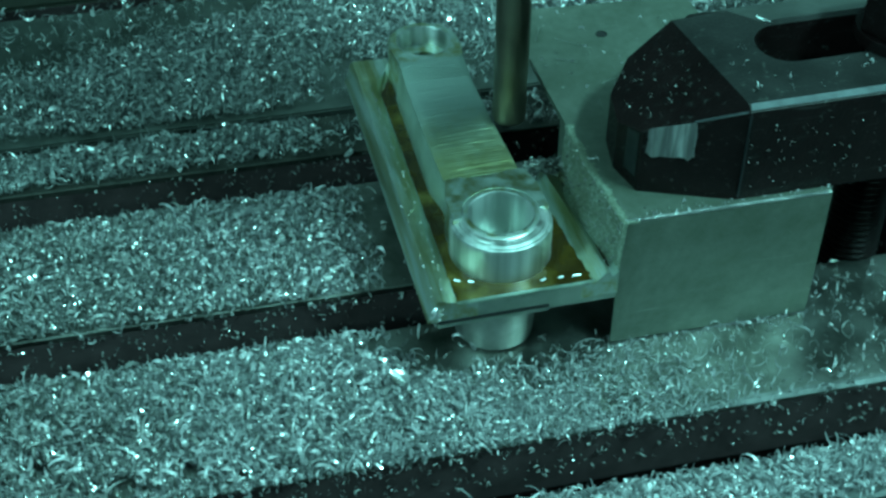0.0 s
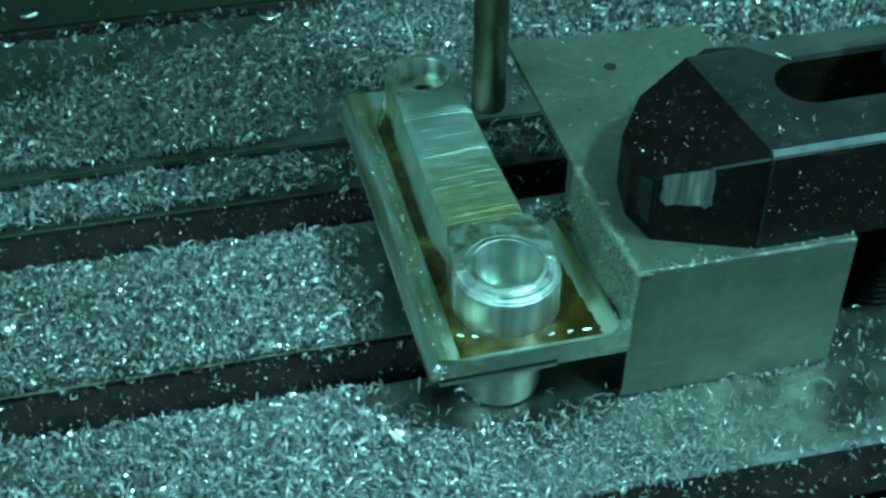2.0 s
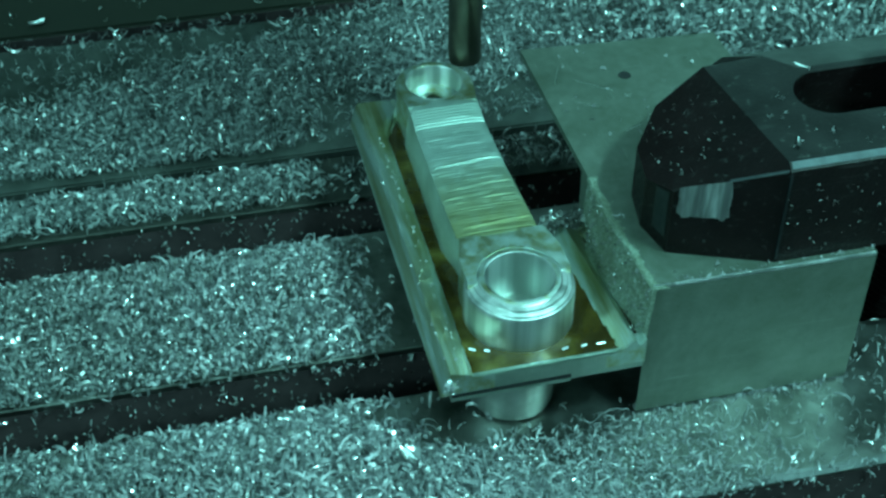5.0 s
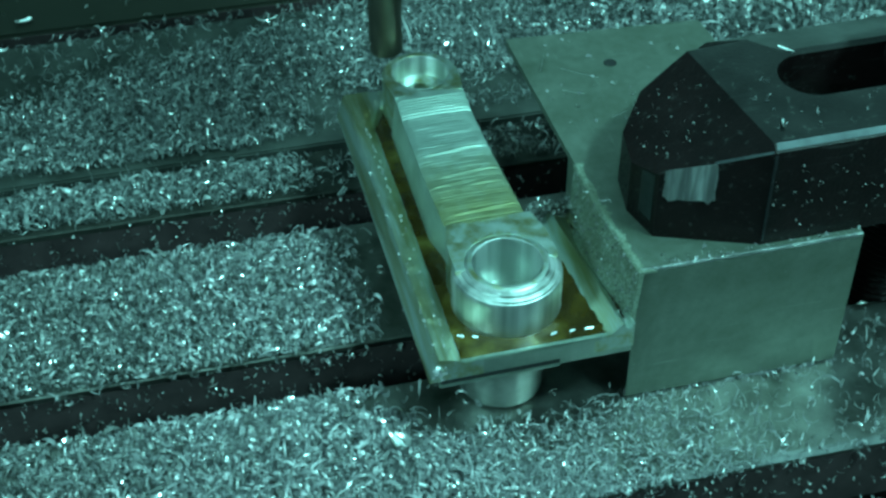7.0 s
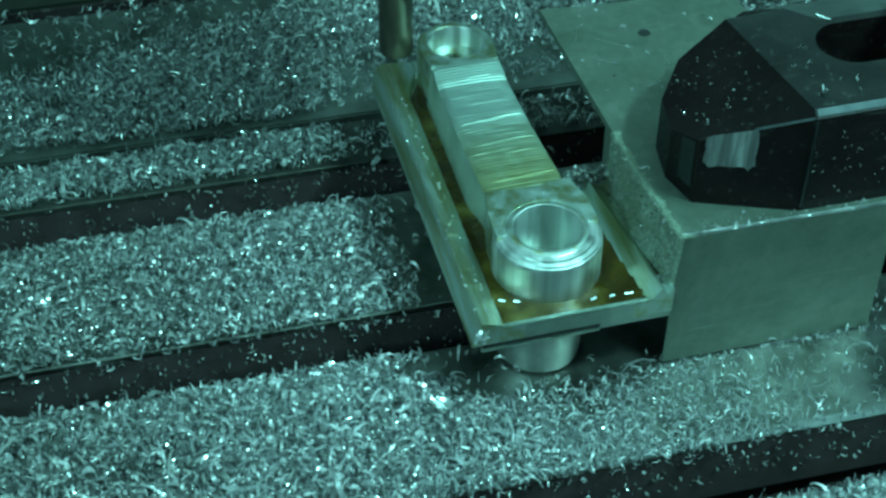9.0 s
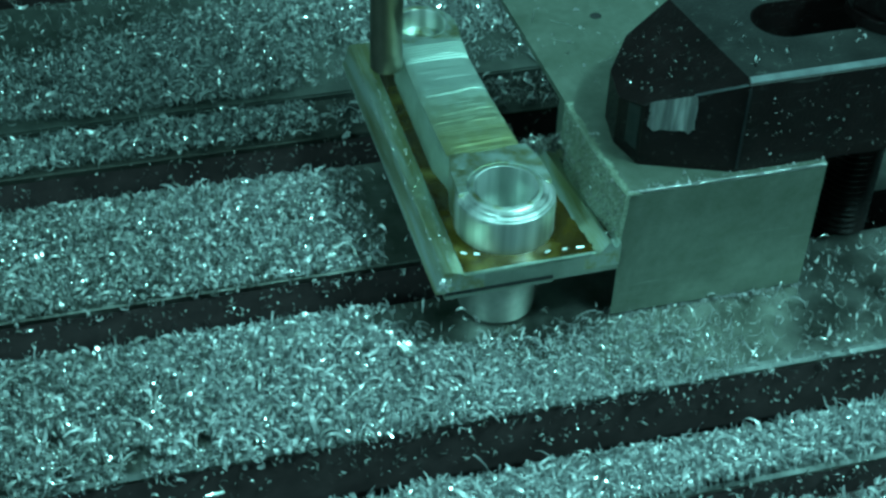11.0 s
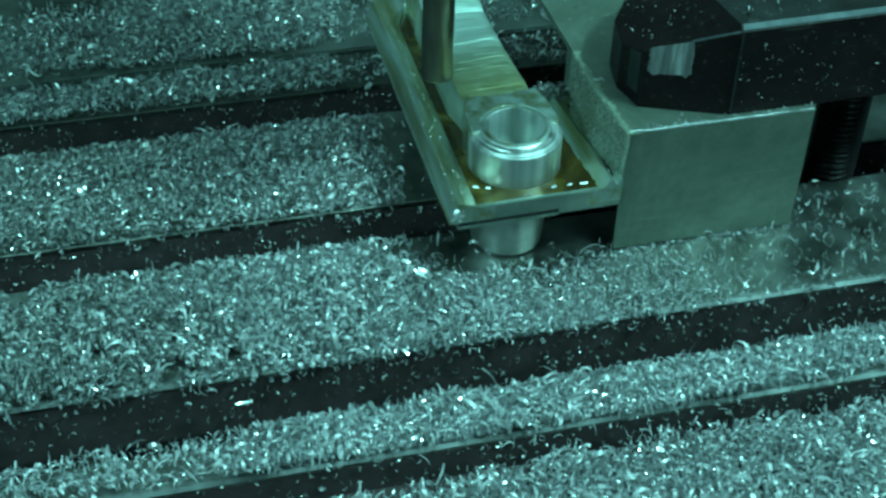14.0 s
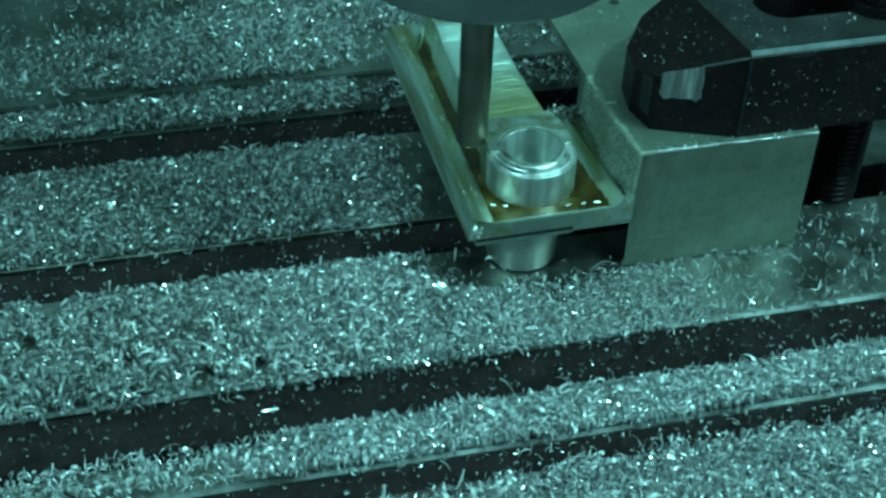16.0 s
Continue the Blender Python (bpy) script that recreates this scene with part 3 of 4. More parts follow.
def oil_pool():
    """Brown oil standing in the pocket round the big end and along the flange."""
    bm = bmesh.new()
    z = FLOOR_Z + 0.35 * MM
    nx, ny = 70, 150
    verts = {}
    for i in range(nx + 1):
        for j in range(ny + 1):
            x = -37.0 + 33.0 * i / nx
            y = -1.5 + 83 * j / ny
            verts[i, j] = (x, y)
    made = {}
    for i in range(nx):
        for j in range(ny):
            x, y = verts[i, j]
            w = 0.9 * noise.noise(Vector((x * 0.35, y * 0.3, 9)))
            left = -35.9 + w * 0.4 + 4.4 * max(0, (y - 72) / 9) < x < -30.4 and y < 80.0 + w
            right_edge = -6.3 - 3.4 * (y / 36) + w * 0.4
            front = x < right_edge and y < 24 + w
            side = -17 < x < right_edge and y < 35.2 + w
            if not (left or front or side):
                continue
            if (x * MM - BIG[0]) ** 2 + (y * MM - BIG[1]) ** 2 < (10.3 * MM) ** 2:
                continue
            vs = []
            for a, b in ((i, j), (i + 1, j), (i + 1, j + 1), (i, j + 1)):
                if (a, b) not in made:
                    px, py = verts[a, b]
                    zz = z + 0.12 * MM * noise.noise(Vector((px * 0.25, py * 0.25, 1)))
                    r = math.hypot(px * MM - BIG[0], py * MM - BIG[1])
                    zz += 0.5 * MM * max(0, 1 - (r - 10.8 * MM) / (1.6 * MM)) if r < 12.4 * MM else 0
                    made[a, b] = bm.verts.new((px * MM, py * MM, zz))
                vs.append(made[a, b])
            bm.faces.new(vs)
    for _ in range(2):
        bmesh.ops.smooth_vert(bm, verts=[v for v in bm.verts if v.is_boundary], factor=0.5, use_axis_x=True, use_axis_y=True)
    geo = bmesh.ops.extrude_face_region(bm, geom=bm.faces[:])
    for v in [g for g in geo["geom"] if isinstance(g, bmesh.types.BMVert)]:
        v.co.z = FLOOR_Z - 0.3 * MM
    return bm


part("oil_pool", oil_pool(), OIL, plate, "brown cutting oil standing in the pocket", True, 60)

# Slivers tilted at a lamp stand in for white glints on the oil.
for gx, gy, gl, gt in ((-33.8, 4.6, 1.4, -20), (-31.0, 3.6, 1.3, -16), (-16.2, 0.7, 1.5, 22), (-12.4, 0.6, 1.3, 18), (-9.0, 0.4, 1.9, 6)):
    sliver = part("glint_sliver", box(-gl / 2 * MM, gl / 2 * MM, -0.18 * MM, 0.18 * MM, -0.06 * MM, 0.06 * MM, 0.05 * MM), ALU_TURNED, plate, "thin bright sliver added as a glint on the oil")
    sliver.matrix_basis = pose(gx * MM, gy * MM, FLOOR_Z + 0.55 * MM, 30, 8, gt)

# ---------------------------------------------------------------- support block
BT = 35.3
block = tagged(empty("support_block", TURN), "ground steel setup block clamped beside the workpiece", "block")
part("front_wall", prism([(0, 0), (46.0 * MM, -0.8 * MM), (46.0 * MM, 2.5 * MM), (1.2 * MM, 2.5 * MM)], 0.55 * MM, BT * MM, 0.4 * MM), BLOCK, block, "stained ground front of the block", True, 20)
part("body", prism([(-0.2 * MM, 2.52 * MM), (46.0 * MM, 2.52 * MM), (45.4 * MM, 38 * MM), (-1.7 * MM, 38 * MM), (-1.6 * MM, 20 * MM)], 17 * MM, (BT - 0.01) * MM, 0.3 * MM), BLOCK, block, "", True, 20)
part("top_slab", prism([(-1.7 * MM, 38.02 * MM), (45.4 * MM, 38.02 * MM), (43 * MM, 78 * MM), (-2.6 * MM, 81.5 * MM)], (BT - 1.5) * MM, (BT - 0.02) * MM, 0.4 * MM), BLOCK, block, "overhanging rear part of the block", True, 20)
part("rear_foot", box(18 * MM, 43 * MM, 2.6 * MM, 76 * MM, 0.1 * MM, (BT - 1.6) * MM, 0.3 * MM), BLOCK, block, "recessed rear foot in the shade")


def nicked_edge():
    """The bright front edge, nicked along its length."""
    bm = bmesh.new()
    rows = []
    for i in range(121):
        x = 0.3 + 45.5 * i / 120
        y = -0.05 - 0.8 * i / 120
        n = noise.noise(Vector((x * 1.3, 0, 4)))
        w, h = 0.34 + 0.20 * n, 0.05 + 0.05 * noise.noise(Vector((x * 2.1, 5, 4)))
        rows.append([bm.verts.new((x * MM, yy * MM, zz * MM)) for yy, zz in ((y - 0.03, BT - 0.55 - 0.15 * n), (y + 0.02 - 0.06 * n, BT - 0.12), (y + 0.2, BT + h), (y + 0.2 + w, BT + h * 0.6), (y + 0.2 + w, BT - 0.4))])
    for a, b in zip(rows, rows[1:]):
        for j in range(5):
            k = (j + 1) % 5
            bm.faces.new((a[j], a[k], b[k], b[j]))
    bm.faces.new(rows[0][::-1])
    bm.faces.new(rows[-1])
    return bm


part("worn_edge", nicked_edge(), BLOCK_EDGE, block, "bright nicked front edge", True, 40)
# Dark disc laid on the top; the hole's shade is its colour.
part("screw_hole", lathe([(0, (BT + 0.02) * MM), (1.0 * MM, (BT + 0.02) * MM), (1.35 * MM, (BT + 0.1) * MM), (1.45 * MM, (BT + 0.02) * MM)], 32, 17.4 * MM, 66.6 * MM), HOLE, block, "small dark disc for the shade in a screw hole")
for sx, sy, sl, sa in ((9.5, 64.5, 9.0, -38), (6.0, 58.0, 5.0, -30), (13, 48, 4.0, 20), (2.5, 70, 6.0, 65)):
    scratch = part("scratch", box(-sl / 2 * MM, sl / 2 * MM, -0.06 * MM, 0.06 * MM, -0.05 * MM, 0.05 * MM), BLOCK_EDGE, block, "fine bright scratch")
    scratch.matrix_basis = pose(sx * MM, sy * MM, BT * MM, 0, 0, sa)


def grit_bank():
    """Fine wet grit caked over the block's side, rounding its top edge and thinning out on the top."""
    bm = bmesh.new()
    n, m = 110, 26
    rows = []
    for i in range(n + 1):
        y = -0.6 + 34.6 * i / n
        k = max(0, y) / 38
        edge = -1.65 * min(1, max(0, y) / 20)
        thick = (0.45 + 0.9 * min(1, k * 2)) * (1 - 0.85 * smooth_step((y - 24) / 8))
        row = []
        for j in range(m + 1):
            u = j / m
            reach = 2.4 + 1.2 * noise.noise(Vector((y * 0.25, 0, 6)))
            if u < 0.25:
                x, z = edge + reach * (1 - u / 0.25), BT - 0.05 + 0.07 * smooth_step(u / 0.25)
            else:
                v = (u - 0.25) / 0.75
                x = edge - 0.2 - 1.9 * v ** 1.5 * thick
                z = BT + 0.02 - (BT - 22.6) * (0.22 * v * v + 0.78 * v)
            rough = 0.0 if j == 0 else 1.0
            d = 0.20 * noise.noise(Vector((y * 0.5, u * 6, 1))) + 0.14 * noise.noise(Vector((y * 1.7, u * 19, 2)))
            row.append(bm.verts.new(((x - d * rough * min(1, u * 4)) * MM, y * MM, (z + abs(d) * 0.3 * rough * (1 - min(1, u * 1.6))) * MM)))
        rows.append(row)
    for a, b in zip(rows, rows[1:]):
        for j in range(m):
            bm.faces.new((a[j], a[j + 1], b[j + 1], b[j]))
    geo = bmesh.ops.extrude_face_region(bm, geom=bm.faces[:])
    for v in [g for g in geo["geom"] if isinstance(g, bmesh.types.BMVert)]:
        v.co.x += 0.9 * MM
        v.co.z -= 0.5 * MM
    return bm


bank = finish(grit_bank(), "caked_grit", GRIT, None, "", True, 70)
bank.matrix_basis = TURN
tagged(bank, "fine wet aluminium grit caked on the block's side", "metal grit", kind="stuff")

# ---------------------------------------------------------------- strap clamp
CLAMP_Z = 58.6 * MM
CLX0, CLX1, CLY0, CLY1 = 25 * MM, 150 * MM, 1.2 * MM, 46 * MM


def clamp_mesh():
    bm = bmesh.new()
    plan = [(CLX0, CLY0), (5.8 * MM, 8.8 * MM), (3.6 * MM, 17.5 * MM), (5.2 * MM, 27 * MM), (12.2 * MM, 36.4 * MM), (30 * MM, CLY1), (CLX1, CLY1), (CLX1, CLY0 - 1.5 * MM)]
    inset = [(25.2 * MM, 3.0 * MM), (20.7 * MM, 35.1 * MM), (33.6 * MM, 36.0 * MM), (39 * MM, 30.4 * MM), (CLX1, 30.4 * MM), (CLX1, 3.0 * MM)]
    lo = [bm.verts.new((x, y, (BT + 0.05) * MM)) for x, y in plan]
    tops = [57.6, 50.6, 47.4, 47.4, 49.5, 52, 52, 57.6]
    hi = [bm.verts.new((x, y if i < 7 else CLY0, z * MM)) for i, ((x, y), z) in enumerate(zip(plan, tops))]
    top = [bm.verts.new((x, y, CLAMP_Z)) for x, y in inset]
    n = len(plan)
    for i in range(n):
        j = (i + 1) % n
        bm.faces.new((lo[i], lo[j], hi[j], hi[i]))
    bm.faces.new(lo[::-1])
    bm.faces.new(top)
    bm.faces.new((hi[7], hi[0], top[0], top[5]))
    bm.faces.new((hi[0], hi[1], hi[2], hi[3], hi[4], top[1], top[0]))
    bm.faces.new((hi[4], hi[5], top[2], top[1]))
    bm.faces.new((hi[5], top[3], top[2]))
    bm.faces.new((hi[5], hi[6], top[4], top[3]))
    bm.faces.new((hi[6], hi[7], top[5], top[4]))
    bevel_all(bm, 0.6 * MM, 3, 12)
    return bm


def stadium(x0, x1, y, r, z0, z1, seg=20):
    pts = [(x0 + r + r * math.cos(a), y + r * math.sin(a)) for a in [math.pi / 2 + math.pi * i / seg for i in range(seg + 1)]]
    pts += [(x1 - r + r * math.cos(a), y + r * math.sin(a)) for a in [-math.pi / 2 + math.pi * i / seg for i in range(seg + 1)]]
    return prism(pts, z0, z1)


clamp = tagged(empty("strap_clamp", TURN), "black oxide steel strap clamp pressing on the grey block", "clamp")
bar = part("bar", clamp_mesh(), OXIDE, clamp, "black bevelled clamp bar", True, 10)
cutter = finish(stadium(34.6 * MM, 110 * MM, 21.5 * MM, 6.9 * MM, 30 * MM, 64 * MM), "slot_cutter", OXIDE)
cutter.matrix_basis = TURN
cut = bar.modifiers.new("slot", "BOOLEAN")
cut.operation, cut.object, cut.solver = "DIFFERENCE", cutter, "EXACT"
bpy.context.view_layer.update()
deps = bpy.context.evaluated_depsgraph_get()
solid = bpy.data.meshes.new_from_object(bar.evaluated_get(deps))
bar.modifiers.clear()
bar.data = solid
bpy.data.objects.remove(cutter)
# Both lighter copies go on the faces that catch the light.
bar.data.materials.append(TOP_LIT)
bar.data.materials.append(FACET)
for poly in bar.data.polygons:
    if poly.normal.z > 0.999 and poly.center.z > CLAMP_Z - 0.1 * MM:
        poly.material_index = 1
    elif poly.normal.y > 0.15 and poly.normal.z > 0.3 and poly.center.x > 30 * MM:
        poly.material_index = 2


def slab(corners, thick):
    """A thin plate over four corners, thick metres along its normal."""
    bm = bmesh.new()
    vs = [Vector(c) * MM for c in corners]
    nrm = (vs[1] - vs[0]).cross(vs[3] - vs[0]).normalized() * thick
    a = [bm.verts.new(v - nrm * 0.5) for v in vs]
    b = [bm.verts.new(v + nrm) for v in vs]
    bm.faces.new(a[::-1])
    bm.faces.new(b)
    for i in range(4):
        j = (i + 1) % 4
        bm.faces.new((a[i], a[j], b[j], b[i]))
    return bm


part("worn_chamfer", slab([(25.4, 1.7, 57.90), (149, 1.7, 57.90), (149, 2.95, 58.60), (25.6, 2.95, 58.60)], 0.10 * MM), CHAMFER, clamp, "rubbed grey chamfer along the top edge")


def nose_patch():
    """A ragged bare patch on the slanting side of the nose."""
    bm = bmesh.new()
    a, d = Vector((5.8, 8.8, 0)), Vector((19.2, -7.6, 0))
    out = Vector((-7.6, -19.2, 0)).normalized() * 0.08
    ring = []
    for i in range(40):
        t = 2 * math.pi * i / 40
        u = max(-1, min(1, 1.35 * math.cos(t)))
        w = max(-1, min(1, 1.35 * math.sin(t)))
        k = 0.285 + 0.235 * u + 0.03 * noise.noise(Vector((i * 0.7, 0, 5)))
        top, low = 51.4 + 5.6 * k, 44.9 + 1.3 * noise.noise(Vector((i * 0.9, 2, 5)))
        p = a + d * k + out
        p.z = low + (top - low) * (w + 1) / 2
        ring.append(p * MM)
    f = bm.faces.new([bm.verts.new(p) for p in ring])
    geo = bmesh.ops.extrude_face_region(bm, geom=[f])
    for v in [g for g in geo["geom"] if isinstance(g, bmesh.types.BMVert)]:
        v.co -= out * MM * 1.6
    return bm


part("bare_patch", slab([(4.45, 13.8, 38.5), (5.46, 9.82, 38.5), (5.46, 9.82, 49.6), (4.45, 13.8, 48.3)], 0.06 * MM), CHAMFER, clamp, "dull rubbed streak down the nose")
part("bare_patch", nose_patch(), BARE, clamp, "bare bright patch rubbed into the nose")


part("worn_corner", slab([(24.9, 1.0, 36.5), (25.4, 1.0, 36.5), (25.4, 1.0, 57.2), (24.9, 1.0, 57.2)], 0.12 * MM), CHAMFER, clamp, "faintly rubbed upright corner")
part("worn_corner", slab([(15.0, 5.2, 53.9), (24.6, 1.4, 57.45), (24.8, 1.75, 57.75), (15.2, 5.6, 54.25)], 0.12 * MM), CHAMFER, clamp, "rubbed edge of the nose")


def stud_mesh():
    bm = bmesh.new()
    r, pitch, seg = 6.6 * MM, 1.75 * MM, 40
    z0, z1 = -20 * MM, 77 * MM
    per = 6
    n = int((z1 - z0) / pitch * per)
    rings = []
    for i in range(n + 1):
        ring = []
        for s in range(seg):
            z = z0 + (z1 - z0) * i / n
            phase = ((z / pitch) - s / seg) % 1.0
            rr = r - 0.95 * MM * (1 - abs(2 * phase - 1))
            a = 2 * math.pi * s / seg
            ring.append(bm.verts.new((rr * math.cos(a), rr * math.sin(a), z)))
        rings.append(ring)
    for a, b in zip(rings, rings[1:]):
        for s in range(seg):
            k = (s + 1) % seg
            bm.faces.new((a[s], a[k], b[k], b[s]))
    bm.faces.new(rings[0][::-1])
    bm.faces.new(rings[-1])
    return bm


stud = tagged(empty("clamp_stud", pose(65 * MM, 21.0 * MM, 0)), "black threaded stud and nut holding the strap clamp", "stud")
part("threaded_rod", stud_mesh(), OXIDE, stud, "black threaded rod", True, 50)
part("washer", lathe([(6.8 * MM, 58.75 * MM), (9.8 * MM, 58.75 * MM), (9.8 * MM, 61.2 * MM), (6.8 * MM, 61.2 * MM)], 48, closed=True), OXIDE, stud, "", True)
nut = lathe([(0, 61.3 * MM), (9.2 * MM, 61.3 * MM), (9.6 * MM, 62 * MM), (9.6 * MM, 73.6 * MM), (9.0 * MM, 74.6 * MM), (0, 74.6 * MM)], 6)
part("nut", nut, OXIDE, stud, "black hexagon nut")

# ---------------------------------------------------------------- cutter and holder
spindle = tagged(empty("milling_spindle"), "spinning end mill in a steel tool holder", "milling cutter")


def mill_mesh():
    """The cutter: fluted end below a plain shank."""
    bm = bmesh.new()
    seg, n, r = 64, 120, 3.85 * MM
    rings = []
    for i in range(n + 1):
        z = 60 * MM * i / n
        ring = []
        for s in range(seg):
            a = 2 * math.pi * s / seg
            f = 0.0
            if z < 26 * MM:
                tw = a * 3 + z / MM * 0.28
                f = 0.16 * MM * max(0, math.sin(tw)) ** 2 * min(1, (26 * MM - z) / (3 * MM))
            rr = (r - f) * (0.96 if i == 0 else 1)
            ring.append(bm.verts.new((rr * math.cos(a), rr * math.sin(a), z)))
        rings.append(ring)
    for a, b in zip(rings, rings[1:]):
        for s in range(seg):
            k = (s + 1) % seg
            bm.faces.new((a[s], a[k], b[k], b[s]))
    bm.faces.new(rings[0][::-1])
    bm.faces.new(rings[-1])
    return bm


HOLD = 51.7 * MM
part("end_mill", mill_mesh(), TOOL, spindle, "dull grey carbide end mill", True, 50)
part("tool_holder", lathe([(4.3 * MM, HOLD + 1 * MM), (9 * MM, HOLD + 1 * MM), (9.5 * MM, HOLD), (31.8 * MM, HOLD), (33.3 * MM, HOLD + 1.5 * MM), (33.3 * MM, HOLD + 30 * MM),
                           (35 * MM, HOLD + 32 * MM), (35 * MM, HOLD + 80 * MM), (4.3 * MM, HOLD + 80 * MM)], 128, closed=True), HOLDER, spindle, "grey steel collet nut", True)
part("spindle_nose", lathe([(0, HOLD + 80.2 * MM), (42 * MM, HOLD + 80.2 * MM), (42 * MM, HOLD + 260 * MM), (0, HOLD + 260 * MM)], 64), HOLDER, spindle, "", True)

# ---------------------------------------------------------------- shavings
rng = np.random.default_rng(7)


def shavings(name, x, y, z, length, width, mat, label, tilt=0.42):
    """Curled foil shavings at the given places, each a short bent and twisted strip."""
    n = len(x)
    seg = 6
    yaw = rng.uniform(0, 2 * np.pi, n)
    pitch = rng.normal(0, tilt, n)
    roll = rng.uniform(-np.pi, np.pi, n)
    bend = rng.choice([-1, 1], n) * (1.9 + np.abs(rng.normal(0, 2.3, n)))
    twist = rng.normal(0, 1.1, n)
    L = 1.08 * length * rng.lognormal(0, 0.36, n)
    W = 0.94 * width * rng.lognormal(0, 0.45, n)
    k = np.linspace(-0.5, 0.5, seg + 1)
    ang = bend[:, None] * k[None, :]
    step = L[:, None] / seg
    px = np.cumsum(np.cos(ang) * step, 1)
    pz = np.cumsum(np.sin(ang) * step, 1)
    px -= px.mean(1, keepdims=True)
    pz -= pz.mean(1, keepdims=True)
    tw = roll[:, None] + twist[:, None] * k[None, :]
    taper = 1 - 1.5 * np.abs(k)[None, :] ** 2.2
    wx = np.zeros_like(px)
    wy = np.cos(tw) * W[:, None] * taper / 2
    wz = np.sin(tw) * W[:, None] * taper / 2
    pts = np.stack([np.stack([px - wx, -wy, pz - wz], -1), np.stack([px + wx, wy, pz + wz], -1)], 2)
    cp, sp, cy, sy = np.cos(pitch), np.sin(pitch), np.cos(yaw), np.sin(yaw)
    X, Y, Z = pts[..., 0], pts[..., 1], pts[..., 2]
    cp, sp, cy, sy = (v[:, None, None] for v in (cp, sp, cy, sy))
    X, Z = X * cp - Z * sp, X * sp + Z * cp
    X, Y = X * cy - Y * sy, X * sy + Y * cy
    low = Z.reshape(n, -1).min(1)
    zz = z + np.where(z > -1, -low * 0.55, 0)
    X, Y, Z = X + x[:, None, None], Y + y[:, None, None], Z + zz[:, None, None]
    co = np.stack([X, Y, Z], -1).reshape(-1, 3)
    base = (np.arange(n) * 2 * (seg + 1))[:, None, None]
    q = np.array([[2 * s, 2 * s + 1, 2 * s + 3, 2 * s + 2] for s in range(seg)])[None]
    faces = (base + q).reshape(-1, 4)
    me = bpy.data.meshes.new(name)
    me.vertices.add(len(co))
    me.vertices.foreach_set("co", co.ravel())
    me.loops.add(faces.size)
    me.loops.foreach_set("vertex_index", faces.ravel().astype(np.int32))
    me.polygons.add(len(faces))
    me.polygons.foreach_set("loop_start", np.arange(0, faces.size, 4, dtype=np.int32))
    me.update()
    me.validate()
    me.polygons.foreach_set("use_smooth", np.ones(len(me.polygons), bool))
    me.materials.append(mat)
    ob = new(name, me)
    if name != "fine_shavings":
        ob.matrix_basis = TABLE_TURN
    return tagged(ob, label, "metal shavings", kind="stuff")


def fbm(x, y, s, seed):
    return np.array([noise.fractal(Vector((a / s, b / s, seed)), 1.0, 2.0, 3) for a, b in zip(x, y)])


def scatter(n, x0, x1, y0, y1, keep):
    """Random places in a rectangle, kept with the chance keep(x, y), moved to the slots' datum."""
    x, y = rng.uniform(x0, x1, n), rng.uniform(y0, y1, n)
    ok = rng.uniform(0, 1, n) < keep(x, y)
    return x[ok], y[ok] + datum(y[ok])


def smooth(a, b, v):
    t = np.clip((v - a) / (b - a), 0, 1)
    return t * t * (3 - 2 * t)


def heap(x, y, top, clump):
    """Height within a heap: layers from the table up to a lumpy surface."""
    h = top * (0.75 + 0.5 * fbm(x, y, 0.012, clump))
    return np.clip(h, 0.0002, None) * rng.uniform(0, 1, len(x)) ** 0.6


# land with the workpiece: a heap to the west, thinning out in front of the block
def keep_mid(x, y):
    edge = np.interp(y, [-0.026, -0.020, -0.014, -0.008, 0.0, 0.012], [0.004, -0.002, -0.016, -0.034, -0.047, -0.054]) + 0.004 * np.sin(y * 700)
    dense = 1 - smooth(edge - 0.010, edge + 0.006, x)
    thin = 0.46 * smooth(0.001, -0.011, y) * (1 - 0.92 * smooth(-0.004, 0.036, x + 0.35 * (y + 0.018))) * smooth(-0.08, -0.05, x)
    right = 0.085 * smooth(0.004, 0.030, x) * smooth(-0.05, 0.35, fbm(x, y, 0.010, 31)) + 0.010
    clumps = smooth(-0.50, -0.05, fbm(x, y, 0.009, 21) + 6.0 * np.clip(x + 0.118, -0.05, 1))
    bare = 1 - (1 - smooth(-0.0245, -0.0215, y)) * (1 - smooth(-0.085, -0.055, x)) * 0.45
    return np.maximum.reduce([dense * clumps * bare, thin, right])


x, y = scatter(60000, -0.19, 0.13, -0.0258, 0.0115, keep_mid)
west = 1 - smooth(-0.066, -0.032, x)
z = heap(x, y, 0.0006 + 0.0044 * west * smooth(0.0128, -0.002, y) * smooth(-0.0258, -0.019, y), 3)
size = 0.68 + 0.32 * (1 - smooth(-0.050, -0.005, x))
# Dull copies grow commoner westward, darkening the heap for weaker light there.
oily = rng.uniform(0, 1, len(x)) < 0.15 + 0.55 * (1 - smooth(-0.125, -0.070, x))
for pick, mat, label in ((~oily, CHIPS, "heap of bright curled aluminium shavings on the table"), (oily, CHIPS_DULL, "dull shavings mixed through the heap, more to the dimmer west")):
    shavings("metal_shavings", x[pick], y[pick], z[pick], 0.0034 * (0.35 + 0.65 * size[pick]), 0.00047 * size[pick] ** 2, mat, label)

